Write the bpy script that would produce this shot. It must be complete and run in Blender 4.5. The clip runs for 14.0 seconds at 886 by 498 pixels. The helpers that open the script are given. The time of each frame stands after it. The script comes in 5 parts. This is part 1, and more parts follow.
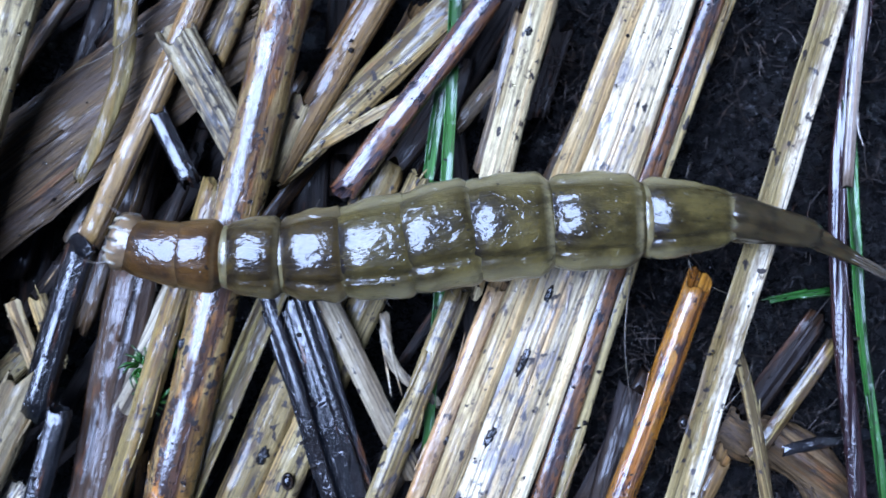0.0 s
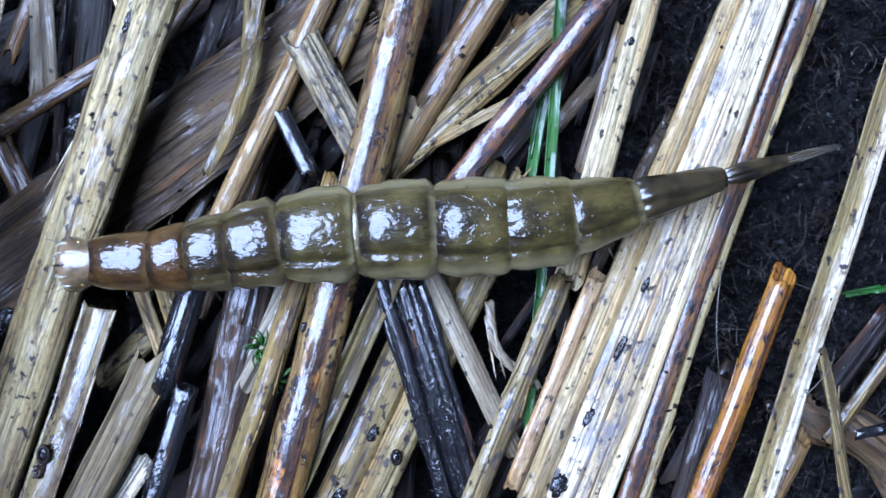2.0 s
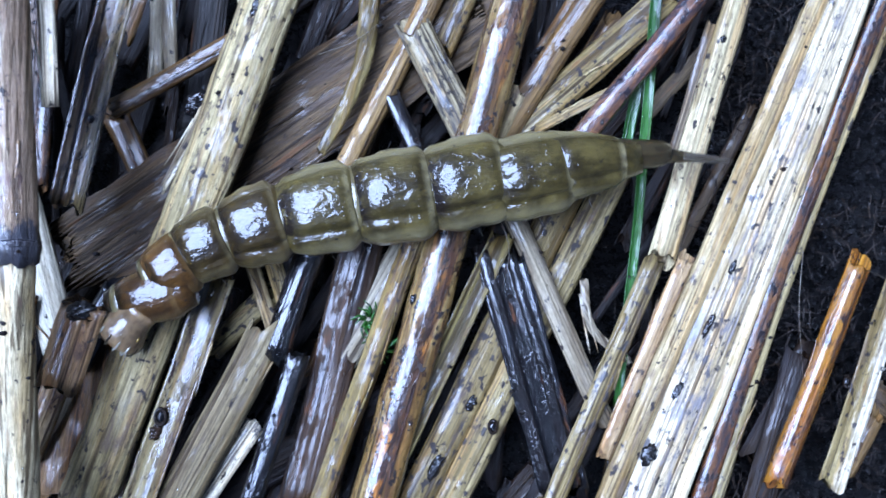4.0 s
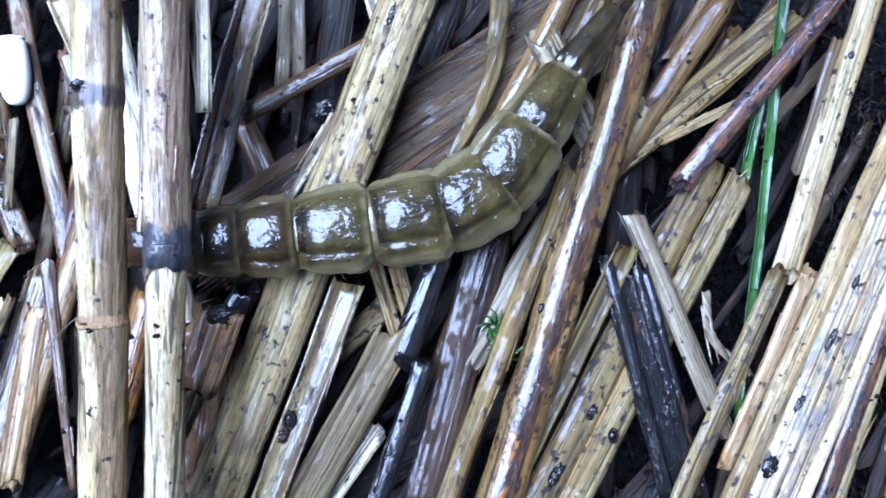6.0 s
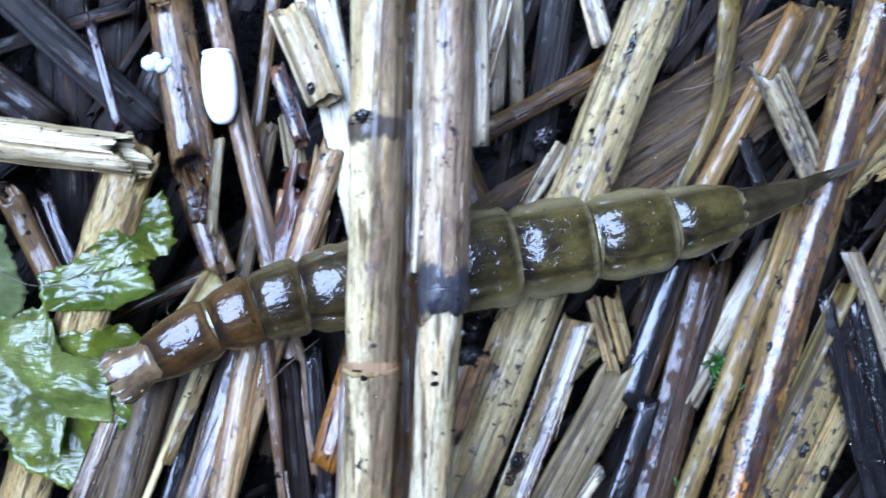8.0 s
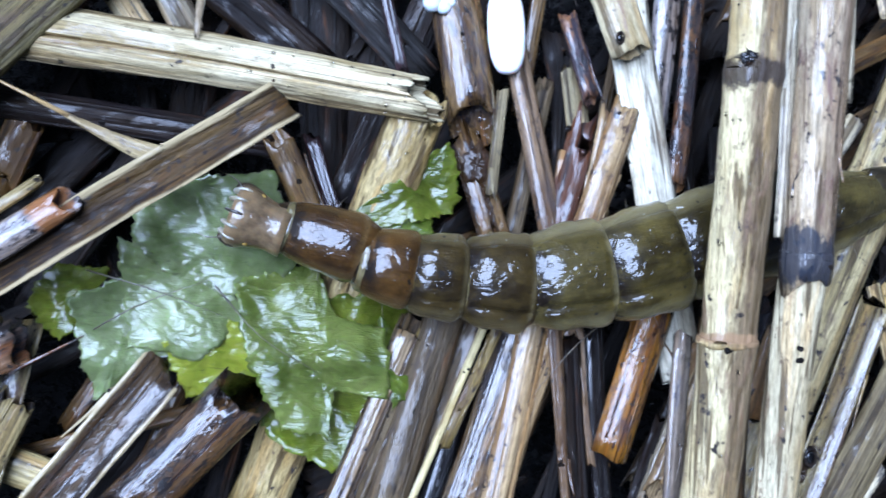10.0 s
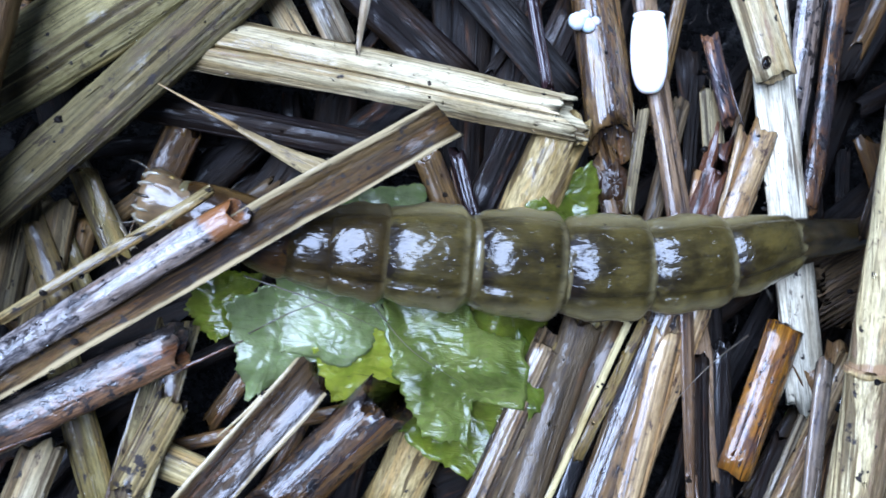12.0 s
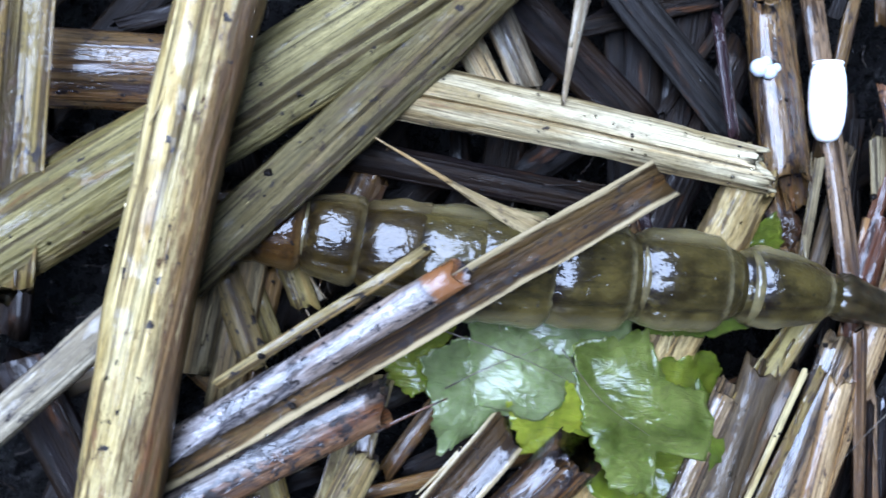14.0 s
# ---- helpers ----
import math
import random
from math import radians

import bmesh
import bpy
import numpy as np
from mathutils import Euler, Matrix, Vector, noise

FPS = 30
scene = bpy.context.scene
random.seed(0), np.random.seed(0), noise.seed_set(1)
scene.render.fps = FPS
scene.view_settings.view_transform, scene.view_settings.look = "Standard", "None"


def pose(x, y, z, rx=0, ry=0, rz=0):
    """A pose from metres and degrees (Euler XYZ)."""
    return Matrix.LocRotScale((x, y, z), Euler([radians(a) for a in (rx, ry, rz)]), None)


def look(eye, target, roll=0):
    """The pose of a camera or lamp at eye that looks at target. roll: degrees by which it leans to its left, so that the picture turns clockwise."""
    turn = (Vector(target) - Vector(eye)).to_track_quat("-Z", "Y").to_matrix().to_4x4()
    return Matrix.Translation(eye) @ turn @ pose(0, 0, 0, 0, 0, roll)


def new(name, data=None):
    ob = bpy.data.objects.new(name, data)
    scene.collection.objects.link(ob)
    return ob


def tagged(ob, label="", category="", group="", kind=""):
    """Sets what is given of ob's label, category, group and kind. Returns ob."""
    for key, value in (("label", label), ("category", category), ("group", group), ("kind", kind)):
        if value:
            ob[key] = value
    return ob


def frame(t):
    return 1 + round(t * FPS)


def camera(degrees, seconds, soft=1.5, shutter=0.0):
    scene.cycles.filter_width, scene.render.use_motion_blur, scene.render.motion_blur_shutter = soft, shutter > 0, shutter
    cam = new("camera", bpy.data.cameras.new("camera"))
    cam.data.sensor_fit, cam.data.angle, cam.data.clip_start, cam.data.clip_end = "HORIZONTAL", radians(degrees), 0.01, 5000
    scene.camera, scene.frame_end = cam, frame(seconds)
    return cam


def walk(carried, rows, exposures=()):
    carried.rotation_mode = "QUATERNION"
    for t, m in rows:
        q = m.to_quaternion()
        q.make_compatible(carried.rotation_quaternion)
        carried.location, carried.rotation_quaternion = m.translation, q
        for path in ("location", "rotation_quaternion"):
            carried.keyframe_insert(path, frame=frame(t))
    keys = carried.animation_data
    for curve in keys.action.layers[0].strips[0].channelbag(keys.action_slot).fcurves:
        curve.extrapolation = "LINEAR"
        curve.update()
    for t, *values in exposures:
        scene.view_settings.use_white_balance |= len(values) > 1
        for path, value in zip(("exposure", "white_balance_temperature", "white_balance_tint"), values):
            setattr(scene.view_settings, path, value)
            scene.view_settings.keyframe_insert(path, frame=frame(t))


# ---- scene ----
MM = 0.001  # all plan numbers below are millimetres

# ---- camera ----
cam = camera(52.0, 14.0, 1.5, 0.5)
ROWS = [
    (0.0, -0.00, -0.00, 48.00, -0.24, 0.52, -0.00),
    (0.5, -1.70, -0.30, 49.19, -0.13, 0.79, 0.17),
    (1.0, -3.49, -0.27, 50.00, -0.26, 0.43, 0.37),
    (1.5, -5.08, -0.54, 50.83, -0.07, 0.09, 0.62),
    (2.0, -6.64, -0.72, 51.63, 0.03, -0.23, 0.87),
    (2.5, -8.07, -1.23, 52.50, 0.24, -0.40, 1.20),
    (3.0, -10.04, -2.30, 53.33, 0.60, -1.08, 1.55),
    (3.2, -10.99, -3.31, 53.56, 1.27, -1.51, 1.61),
    (5.3, -19.27, -3.27, 55.38, 0.54, -2.18, 2.99),
    (5.5, -20.02, -2.95, 55.19, 0.46, -2.00, 3.05),
    (6.0, -22.08, -3.15, 54.62, 1.11, -1.93, 3.15),
    (6.5, -24.57, -1.84, 54.30, 0.29, -2.03, 3.33),
    (7.0, -28.79, -1.31, 53.96, 0.21, -3.21, 3.45),
    (7.5, -34.08, -1.04, 52.99, 0.38, -4.73, 3.66),
    (8.0, -40.49, -1.39, 51.08, 0.13, -7.26, 4.03),
    (8.5, -46.51, -3.88, 48.27, 0.99, -9.91, 4.09),
    (9.0, -51.44, -5.61, 45.53, 1.55, -11.73, 4.46),
    (9.2, -53.39, -6.12, 44.21, 1.89, -12.55, 4.67),
    (11.3, -61.08, -5.57, 43.21, 0.04, -8.17, 8.45),
    (11.5, -61.84, -5.48, 43.38, -0.06, -8.41, 8.44),
    (12.0, -63.97, -5.02, 43.38, -0.39, -9.38, 8.49),
    (12.5, -65.44, -4.54, 43.08, -0.40, -9.29, 8.57),
    (13.0, -68.14, -3.89, 42.39, -0.84, -9.90, 8.70),
    (13.5, -71.87, -3.26, 41.33, -1.65, -11.12, 9.07),
    (14.0, -75.92, -2.80, 40.23, -2.60, -12.66, 9.31),
]
walk(cam, [(t, pose(x * MM, y * MM, z * MM, a, b, c)) for t, x, y, z, a, b, c in ROWS], [(0.0, 2.00, 5250, 20), (6.8, 2.14, 5250, 18), (8.5, 1.79, 5380, 17), (14.0, 1.76, 5650, 16)])

# ---- daylight: bright overcast sky, soft sun high from the upper left ----
SUN_UP, SUN_ROUND = 62.0, 151.0  # elevation; direction in the plan, degrees from +x
world = bpy.data.worlds.new("sky")
scene.world = world
world.use_nodes = True
sky = world.node_tree.nodes.new("ShaderNodeTexSky")
sky.sky_type, sky.sun_disc = "NISHITA", False
sky.sun_elevation, sky.sun_rotation = radians(SUN_UP), radians(90 - SUN_ROUND)
back = world.node_tree.nodes["Background"]
back.inputs["Strength"].default_value = 0.014
world.node_tree.links.new(sky.outputs[0], back.inputs["Color"])
sun = new("sun", bpy.data.lights.new("sun", "SUN"))
sun.data.energy, sun.data.angle, sun.data.color = 4.65, radians(52), (0.66, 0.79, 1.0)
su, sr = radians(SUN_UP), radians(SUN_ROUND)
sun.matrix_world = look((math.cos(su) * math.cos(sr), math.cos(su) * math.sin(sr), math.sin(su)), (0, 0, 0))


# ---- materials ----
class Nodes:
    """A small helper to wire a node material."""

    def __init__(self, name):
        self.mat = bpy.data.materials.new(name)
        self.mat.use_nodes = True
        self.tree = self.mat.node_tree
        self.bsdf = self.tree.nodes["Principled BSDF"]

    def node(self, kind, **values):
        n = self.tree.nodes.new(kind)
        for key, value in values.items():
            n.inputs[key.replace("_", " ")].default_value = value
        return n

    def link(self, a, b):
        self.tree.links.new(a, b)

    def coords(self):
        """Object coordinates in millimetres, shifted by chance from thing to thing."""
        tc, info = self.node("ShaderNodeTexCoord"), self.node("ShaderNodeObjectInfo")
        mul = self.node("ShaderNodeVectorMath")
        mul.operation = "MULTIPLY_ADD"
        mul.inputs[1].default_value = (1000, 1000, 1000)
        shift = self.node("ShaderNodeMath")
        shift.operation = "MULTIPLY"
        shift.inputs[1].default_value = 190.0
        self.link(info.outputs["Random"], shift.inputs[0])
        self.link(tc.outputs["Object"], mul.inputs[0])
        self.link(shift.outputs[0], mul.inputs[2])
        return mul.outputs[0]

    def noise(self, vec, scale, detail=3.0, rough=0.55, distortion=0.0):
        m = self.node("ShaderNodeMapping")
        m.inputs["Scale"].default_value = scale
        self.link(vec, m.inputs["Vector"])
        n = self.node("ShaderNodeTexNoise")
        n.inputs["Scale"].default_value = 1.0
        n.inputs["Detail"].default_value = detail
        n.inputs["Roughness"].default_value = rough
        n.inputs["Distortion"].default_value = distortion
        self.link(m.outputs[0], n.inputs["Vector"])
        return n.outputs["Fac"]

    def ramp(self, fac, a, b, lo=0.0, hi=1.0):
        r = self.node("ShaderNodeMapRange")
        r.inputs["From Min"].default_value, r.inputs["From Max"].default_value = a, b
        r.inputs["To Min"].default_value, r.inputs["To Max"].default_value = lo, hi
        self.link(fac, r.inputs["Value"])
        return r.outputs[0]

    def mix(self, fac, a, b, blend="MIX"):
        m = self.node("ShaderNodeMix")
        m.data_type, m.blend_type = "RGBA", blend
        for value, socket in ((fac, m.inputs[0]), (a, m.inputs[6]), (b, m.inputs[7])):
            if isinstance(value, (int, float)):
                socket.default_value = value
            elif isinstance(value, tuple):
                socket.default_value = (*value, 1.0)
            else:
                self.link(value, socket)
        return m.outputs[2]

    def maths(self, op, a, b):
        m = self.node("ShaderNodeMath")
        m.operation = op
        for value, socket in ((a, m.inputs[0]), (b, m.inputs[1])):
            if isinstance(value, (int, float)):
                socket.default_value = value
            else:
                self.link(value, socket)
        return m.outputs[0]

    def relief(self, height, strength, depth):
        b = self.node("ShaderNodeBump")
        b.inputs["Strength"].default_value, b.inputs["Distance"].default_value = strength, depth
        self.link(height, b.inputs["Height"])
        self.link(b.outputs[0], self.bsdf.inputs["Normal"])


def real_colour(q):
    """The base colour of a straw from its name colour: darker, and richer where it is pale."""
    mean, chroma = sum(q) / 3, 1 - min(q) / max(q)
    rich = 1 + 1.0 * (1 - chroma)
    return tuple(max(0.003, (rich * c - (rich - 1) * mean) * (0.14 + 0.76 * mean)) for c in q)


def straw_material(name, light, dark, stain, stains=0.35, spots=0.3, wet=0.5, streak=0.5, patch=0.5, right=None, tone=0.7, swell=1.0, stripe=False, sheen=0.0, smear=(), ribbing=0.5, edge_at=0.0, pale_rim=0.0):
    """Wet plant fibre: blotches of two colours along the stalk, fibre streaks, dark stains and specks, water film."""
    k = Nodes(name)
    v = k.coords()
    light, dark = [real_colour(q) for q in (light, dark)]
    blotch = k.noise(v, (0.10, 0.7, 0.7), 4, 0.6, 0.5)
    col = k.mix(k.ramp(blotch, 0.36, 0.64 - 0.1 * patch), dark, light)
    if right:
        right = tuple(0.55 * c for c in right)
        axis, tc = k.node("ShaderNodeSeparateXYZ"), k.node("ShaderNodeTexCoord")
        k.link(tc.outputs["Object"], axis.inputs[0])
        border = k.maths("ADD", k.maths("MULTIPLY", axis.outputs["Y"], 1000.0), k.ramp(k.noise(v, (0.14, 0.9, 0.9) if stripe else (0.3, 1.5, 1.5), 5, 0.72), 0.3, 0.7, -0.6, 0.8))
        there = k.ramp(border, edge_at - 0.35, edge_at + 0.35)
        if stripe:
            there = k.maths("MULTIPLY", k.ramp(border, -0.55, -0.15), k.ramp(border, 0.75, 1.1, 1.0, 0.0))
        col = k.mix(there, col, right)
        if stripe:
            col = k.mix(k.maths("MULTIPLY", there, k.ramp(k.noise(v, (0.24, 1.1, 1.1), 6, 0.72), 0.40, 0.47)), col, (0.016, 0.008, 0.005))
    tinge = k.noise(v, (0.22, 1.1, 1.1), 4, 0.65, 0.5)
    col = k.mix(k.ramp(tinge, 0.60, 0.70, 0.0, 0.55), col, (0.10, 0.036, 0.010))
    band = k.noise(v, (0.035, 1.25, 1.25), 3, 0.6, 0.3)
    warm = tuple(c * q for c, q in zip(light, (0.95, 0.70, 0.44)))
    col = k.mix(k.ramp(band, 0.53, 0.62, 0.0, 0.75 * tone), col, warm)
    seam = k.noise(v, (0.03, 2.1, 2.1), 3, 0.6, 0.2)
    col = k.mix(k.ramp(seam, 0.555, 0.60, 0.0, 0.85), col, tuple(0.13 * c * q for c, q in zip(light, (1.0, 0.75, 0.55))))
    info = k.node("ShaderNodeObjectInfo")
    lot = k.node("ShaderNodeCombineColor")
    for i, spread in enumerate((0.16, 0.20, 0.26)):
        k.link(k.ramp(info.outputs["Random"], 0.0, 1.0, 1.0 - spread, 1.0 + spread), lot.inputs[i])
    col = k.mix(1.0, col, lot.outputs[0], "MULTIPLY")
    fibre = k.noise(v, (0.07, 5.5, 5.5), 3, 0.6)
    fine = k.noise(v, (0.16, 19.0, 19.0), 2, 0.5)
    grain = k.noise(v, (2.0, 5.0, 5.0), 6, 0.78)
    shade = k.maths("ADD", k.ramp(fibre, 0.3, 0.7, 1.0 - 0.6 * streak, 1.0 + 0.22 * streak), k.maths("ADD", k.ramp(fine, 0.3, 0.7, -0.2, 0.2), k.ramp(grain, 0.32, 0.68, -0.26, 0.22)))
    comb = k.node("ShaderNodeCombineColor")
    for i in range(3):
        k.link(shade, comb.inputs[i])
    col = k.mix(1.0, col, comb.outputs[0], "MULTIPLY")
    line = k.noise(v, (0.05, 9.0, 9.0), 2, 0.5)
    col = k.mix(k.ramp(line, 0.56, 0.66, 0.0, 0.55), col, tuple(0.3 * c for c in dark))
    rot = k.noise(v, (0.34, 1.2, 1.2), 6, 0.7, 0.7)
    edge = 0.66 - 0.27 * stains
    col = k.mix(k.maths("MULTIPLY", k.ramp(rot, edge, edge + 0.13), 0.92), col, stain)
    crust = k.noise(v, (0.75, 1.5, 1.5), 7, 0.74, 0.3)
    rim = 0.63 - 0.17 * stains
    col = k.mix(k.ramp(crust, rim + 0.015, rim + 0.09), col, tuple(0.45 * c for c in stain))
    speck = k.noise(v, (1.3, 1.7, 1.7), 3, 0.55)
    cut = 0.725 - 0.135 * spots
    col = k.mix(k.ramp(speck, cut, cut + 0.05), col, (0.018, 0.014, 0.012))
    if pale_rim:
        across, place = k.node("ShaderNodeSeparateXYZ"), k.node("ShaderNodeTexCoord")
        k.link(place.outputs["Object"], across.inputs[0])
        out = k.maths("MULTIPLY", k.maths("ABSOLUTE", across.outputs["Y"], 0.0), 1000.0)
        out = k.maths("ADD", out, k.ramp(k.noise(v, (0.3, 1.2, 1.2), 4, 0.6), 0.3, 0.7, -0.12, 0.12))
        col = k.mix(k.ramp(out, pale_rim - 0.05, pale_rim + 0.08, 0.0, 0.85), col, (0.30, 0.235, 0.125))
    for centre, half, colour in smear:
        spot_axis, spot = k.node("ShaderNodeSeparateXYZ"), k.node("ShaderNodeTexCoord")
        k.link(spot.outputs["Object"], spot_axis.inputs[0])
        off = k.maths("ABSOLUTE", k.maths("SUBTRACT", k.maths("MULTIPLY", spot_axis.outputs["X"], 1000.0), centre), 0.0)
        off = k.maths("ADD", off, k.ramp(k.noise(v, (0.9, 1.4, 1.4), 5, 0.7), 0.3, 0.7, -0.55 * half, 0.55 * half))
        col = k.mix(k.ramp(off, 0.75 * half, 1.15 * half, 0.93, 0.0), col, colour)
    k.link(col, k.bsdf.inputs["Base Color"])
    film = k.noise(v, (0.42, 1.0, 1.0), 4, 0.65, 0.4)
    k.link(k.ramp(film, 0.35, 0.65, 0.60 - 0.34 * wet, 0.38 - 0.2 * wet), k.bsdf.inputs["Roughness"])
    k.bsdf.inputs["IOR"].default_value = 1.5
    k.bsdf.inputs["Specular IOR Level"].default_value = 0.12
    k.link(k.ramp(film, 0.60 - 0.26 * wet, 0.68 - 0.26 * wet, 0.05 * wet, 0.2 + 0.8 * wet), k.bsdf.inputs["Coat Weight"])
    k.bsdf.inputs["Coat Roughness"].default_value = sheen or 0.26 - 0.11 * wet
    k.bsdf.inputs["Coat IOR"].default_value = 1.46
    crinkle = k.noise(v, (0.45, 2.3, 2.3), 4.0, 0.6, 0.5)
    ribs = k.maths("MULTIPLY", k.noise(v, (0.045, 1.7, 1.7), 2.0, 0.5, 0.15), 5.0 * ribbing)
    k.relief(k.maths("ADD", k.maths("ADD", k.maths("ADD", fibre, ribs), k.maths("ADD", k.maths("MULTIPLY", fine, 0.4), k.maths("MULTIPLY", grain, 0.8))), crinkle), 0.9, 0.00010)
    ripple, drops = k.noise(v, (0.14, 1.1, 1.1), 3.0, 0.55, 0.5), k.noise(v, (3.6, 4.4, 4.4), 2.0, 0.5)
    wave = k.node("ShaderNodeBump")
    wave.inputs["Strength"].default_value, wave.inputs["Distance"].default_value = 0.8, 0.00006 * swell
    k.link(k.maths("ADD", k.maths("ADD", k.maths("ADD", ripple, ribs), k.maths("MULTIPLY", crinkle, 0.22)), k.maths("ADD", k.maths("MULTIPLY", k.maths("MULTIPLY", k.ramp(drops, 0.50, 0.62), k.ramp(k.noise(v, (0.3, 0.9, 0.9), 3, 0.6), 0.47, 0.58)), 0.40), k.maths("MULTIPLY", grain, 0.17 - 0.07 * wet))), wave.inputs["Height"])
    k.link(wave.outputs[0], k.bsdf.inputs["Coat Normal"])
    return k.mat


cream = straw_material("cream_straw", (0.62, 0.54, 0.38), (0.42, 0.31, 0.17), (0.10, 0.07, 0.045), 0.42, 0.7, 0.35, 0.6)
creamw = straw_material("whitish_straw", (0.68, 0.62, 0.48), (0.50, 0.40, 0.25), (0.16, 0.10, 0.06), 0.3, 0.5, 0.35)
creamy = straw_material("cream_yellow_straw", (0.62, 0.53, 0.34), (0.46, 0.34, 0.17), (0.16, 0.10, 0.05), 0.15, 0.35, 0.4)
creamtube = straw_material("cream_weathered_straw", (0.70, 0.63, 0.48), (0.46, 0.37, 0.23), (0.09, 0.06, 0.035), 0.18, 0.35, 0.35, 0.5, tone=0.35)
whitesmooth = straw_material("smooth_white_straw", (0.74, 0.70, 0.60), (0.60, 0.54, 0.43), (0.18, 0.14, 0.11), 0.2, 0.5, 0.4, 0.5, tone=0.15)
creamrim = straw_material("olive_cream_straw", (0.44, 0.36, 0.21), (0.30, 0.22, 0.11), (0.10, 0.07, 0.04), 0.45, 0.9, 0.2, 0.5, right=(0.70, 0.62, 0.45), tone=0.4, edge_at=0.5)
white = straw_material("white_straw", (0.72, 0.66, 0.53), (0.50, 0.42, 0.29), (0.11, 0.10, 0.10), 0.62, 0.7, 0.45, 0.6)
tan = straw_material("tan_straw", (0.44, 0.36, 0.215), (0.30, 0.225, 0.115), (0.05, 0.033, 0.022), 0.42, 1.0, 0.45)
tanbig = straw_material("olive_tan_straw", (0.54, 0.46, 0.30), (0.33, 0.26, 0.14), (0.08, 0.055, 0.035), 0.5, 0.8, 0.4, 0.7, tone=0.4)
greytan = straw_material("grey_tan_straw", (0.42, 0.36, 0.25), (0.25, 0.20, 0.13), (0.08, 0.06, 0.04), 0.35, 0.4, 0.25, 0.8)
yellow = straw_material("yellow_straw", (0.42, 0.33, 0.165), (0.28, 0.195, 0.085), (0.06, 0.035, 0.022), 0.5, 0.7, 0.5)
olive = straw_material("olive_straw", (0.40, 0.33, 0.17), (0.24, 0.18, 0.08), (0.07, 0.05, 0.03), 0.4, 0.5, 0.4)
olivegrey = straw_material("olive_grey_straw", (0.44, 0.38, 0.27), (0.26, 0.20, 0.13), (0.04, 0.035, 0.03), 0.65, 0.9, 0.5)
glossy = straw_material("glossy_olive_straw", (0.44, 0.37, 0.23), (0.26, 0.20, 0.11), (0.05, 0.03, 0.018), 0.6, 0.4, 1.0)
amber = straw_material("amber_straw", (0.60, 0.28, 0.05), (0.34, 0.11, 0.018), (0.035, 0.016, 0.012), 0.6, 0.5, 1.0, 0.6, tone=0.9)
rust = straw_material("rust_straw", (0.36, 0.20, 0.12), (0.22, 0.065, 0.022), (0.02, 0.017, 0.022), 0.75, 0.6, 1.0, ribbing=0.3)
russet = straw_material("russet_straw", (0.50, 0.35, 0.22), (0.32, 0.19, 0.10), (0.06, 0.035, 0.025), 0.4, 0.5, 0.6)
lilac = straw_material("lilac_straw", (0.42, 0.34, 0.25), (0.27, 0.18, 0.11), (0.06, 0.045, 0.045), 0.35, 0.5, 0.85)
lilacrust = straw_material("lilac_rust_straw", (0.48, 0.37, 0.20), (0.30, 0.19, 0.08), (0.05, 0.022, 0.010), 0.62, 1.0, 1.0, 0.3, right=(0.52, 0.20, 0.025), stripe=True, ribbing=0.12, sheen=0.12)
lilactan = straw_material("lilac_tan_straw", (0.42, 0.29, 0.15), (0.24, 0.14, 0.06), (0.05, 0.035, 0.025), 0.35, 0.4, 0.8)
lilacbrown = straw_material("lilac_brown_straw", (0.36, 0.24, 0.13), (0.20, 0.105, 0.04), (0.03, 0.02, 0.018), 0.55, 0.6, 0.9)
brown = straw_material("brown_straw", (0.34, 0.22, 0.11), (0.17, 0.095, 0.04), (0.04, 0.025, 0.02), 0.4, 0.5, 0.6)
redbrown = straw_material("red_brown_straw", (0.24, 0.10, 0.05), (0.11, 0.04, 0.02), (0.03, 0.02, 0.02), 0.4, 0.3, 0.7, ribbing=1.0)
greybrown = straw_material("grey_brown_straw", (0.24, 0.185, 0.125), (0.12, 0.09, 0.06), (0.03, 0.022, 0.018), 0.4, 0.4, 0.4)
grey = straw_material("grey_straw", (0.48, 0.43, 0.34), (0.27, 0.22, 0.16), (0.06, 0.05, 0.045), 0.35, 0.4, 0.5)
bluegrey = straw_material("blue_grey_straw", (0.36, 0.32, 0.28), (0.22, 0.17, 0.13), (0.05, 0.045, 0.05), 0.3, 0.5, 0.95)
bluewhite = straw_material("brown_sheen_straw", (0.40, 0.33, 0.24), (0.22, 0.13, 0.06), (0.02, 0.016, 0.016), 0.55, 0.5, 1.0, ribbing=1.0)
# whitish base stands in for the blue-white sheen; spots and rust end are real
bluespot = straw_material("spotted_sheen_straw", (0.56, 0.54, 0.54), (0.30, 0.22, 0.16), (0.015, 0.013, 0.015), 0.6, 1.0, 1.0, ribbing=0.2, smear=((0.7, 0.8, (0.16, 0.06, 0.014)),))
rustspot = straw_material("spotted_rust_straw", (0.38, 0.22, 0.12), (0.22, 0.085, 0.03), (0.015, 0.012, 0.014), 0.7, 1.0, 0.8, ribbing=0.15)
# dark and slate: own brown and grey, darkened further to paint in gap shade
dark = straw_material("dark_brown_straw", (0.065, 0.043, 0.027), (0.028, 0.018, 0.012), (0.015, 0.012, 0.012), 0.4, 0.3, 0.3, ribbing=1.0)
slate = straw_material("slate_straw", (0.09, 0.085, 0.08), (0.045, 0.04, 0.035), (0.015, 0.014, 0.014), 0.4, 0.4, 0.12, ribbing=1.2)
black = straw_material("black_straw", (0.022, 0.015, 0.012), (0.009, 0.007, 0.007), (0.004, 0.004, 0.004), 0.3, 0.0, 1.0, sheen=0.08, ribbing=0.3)
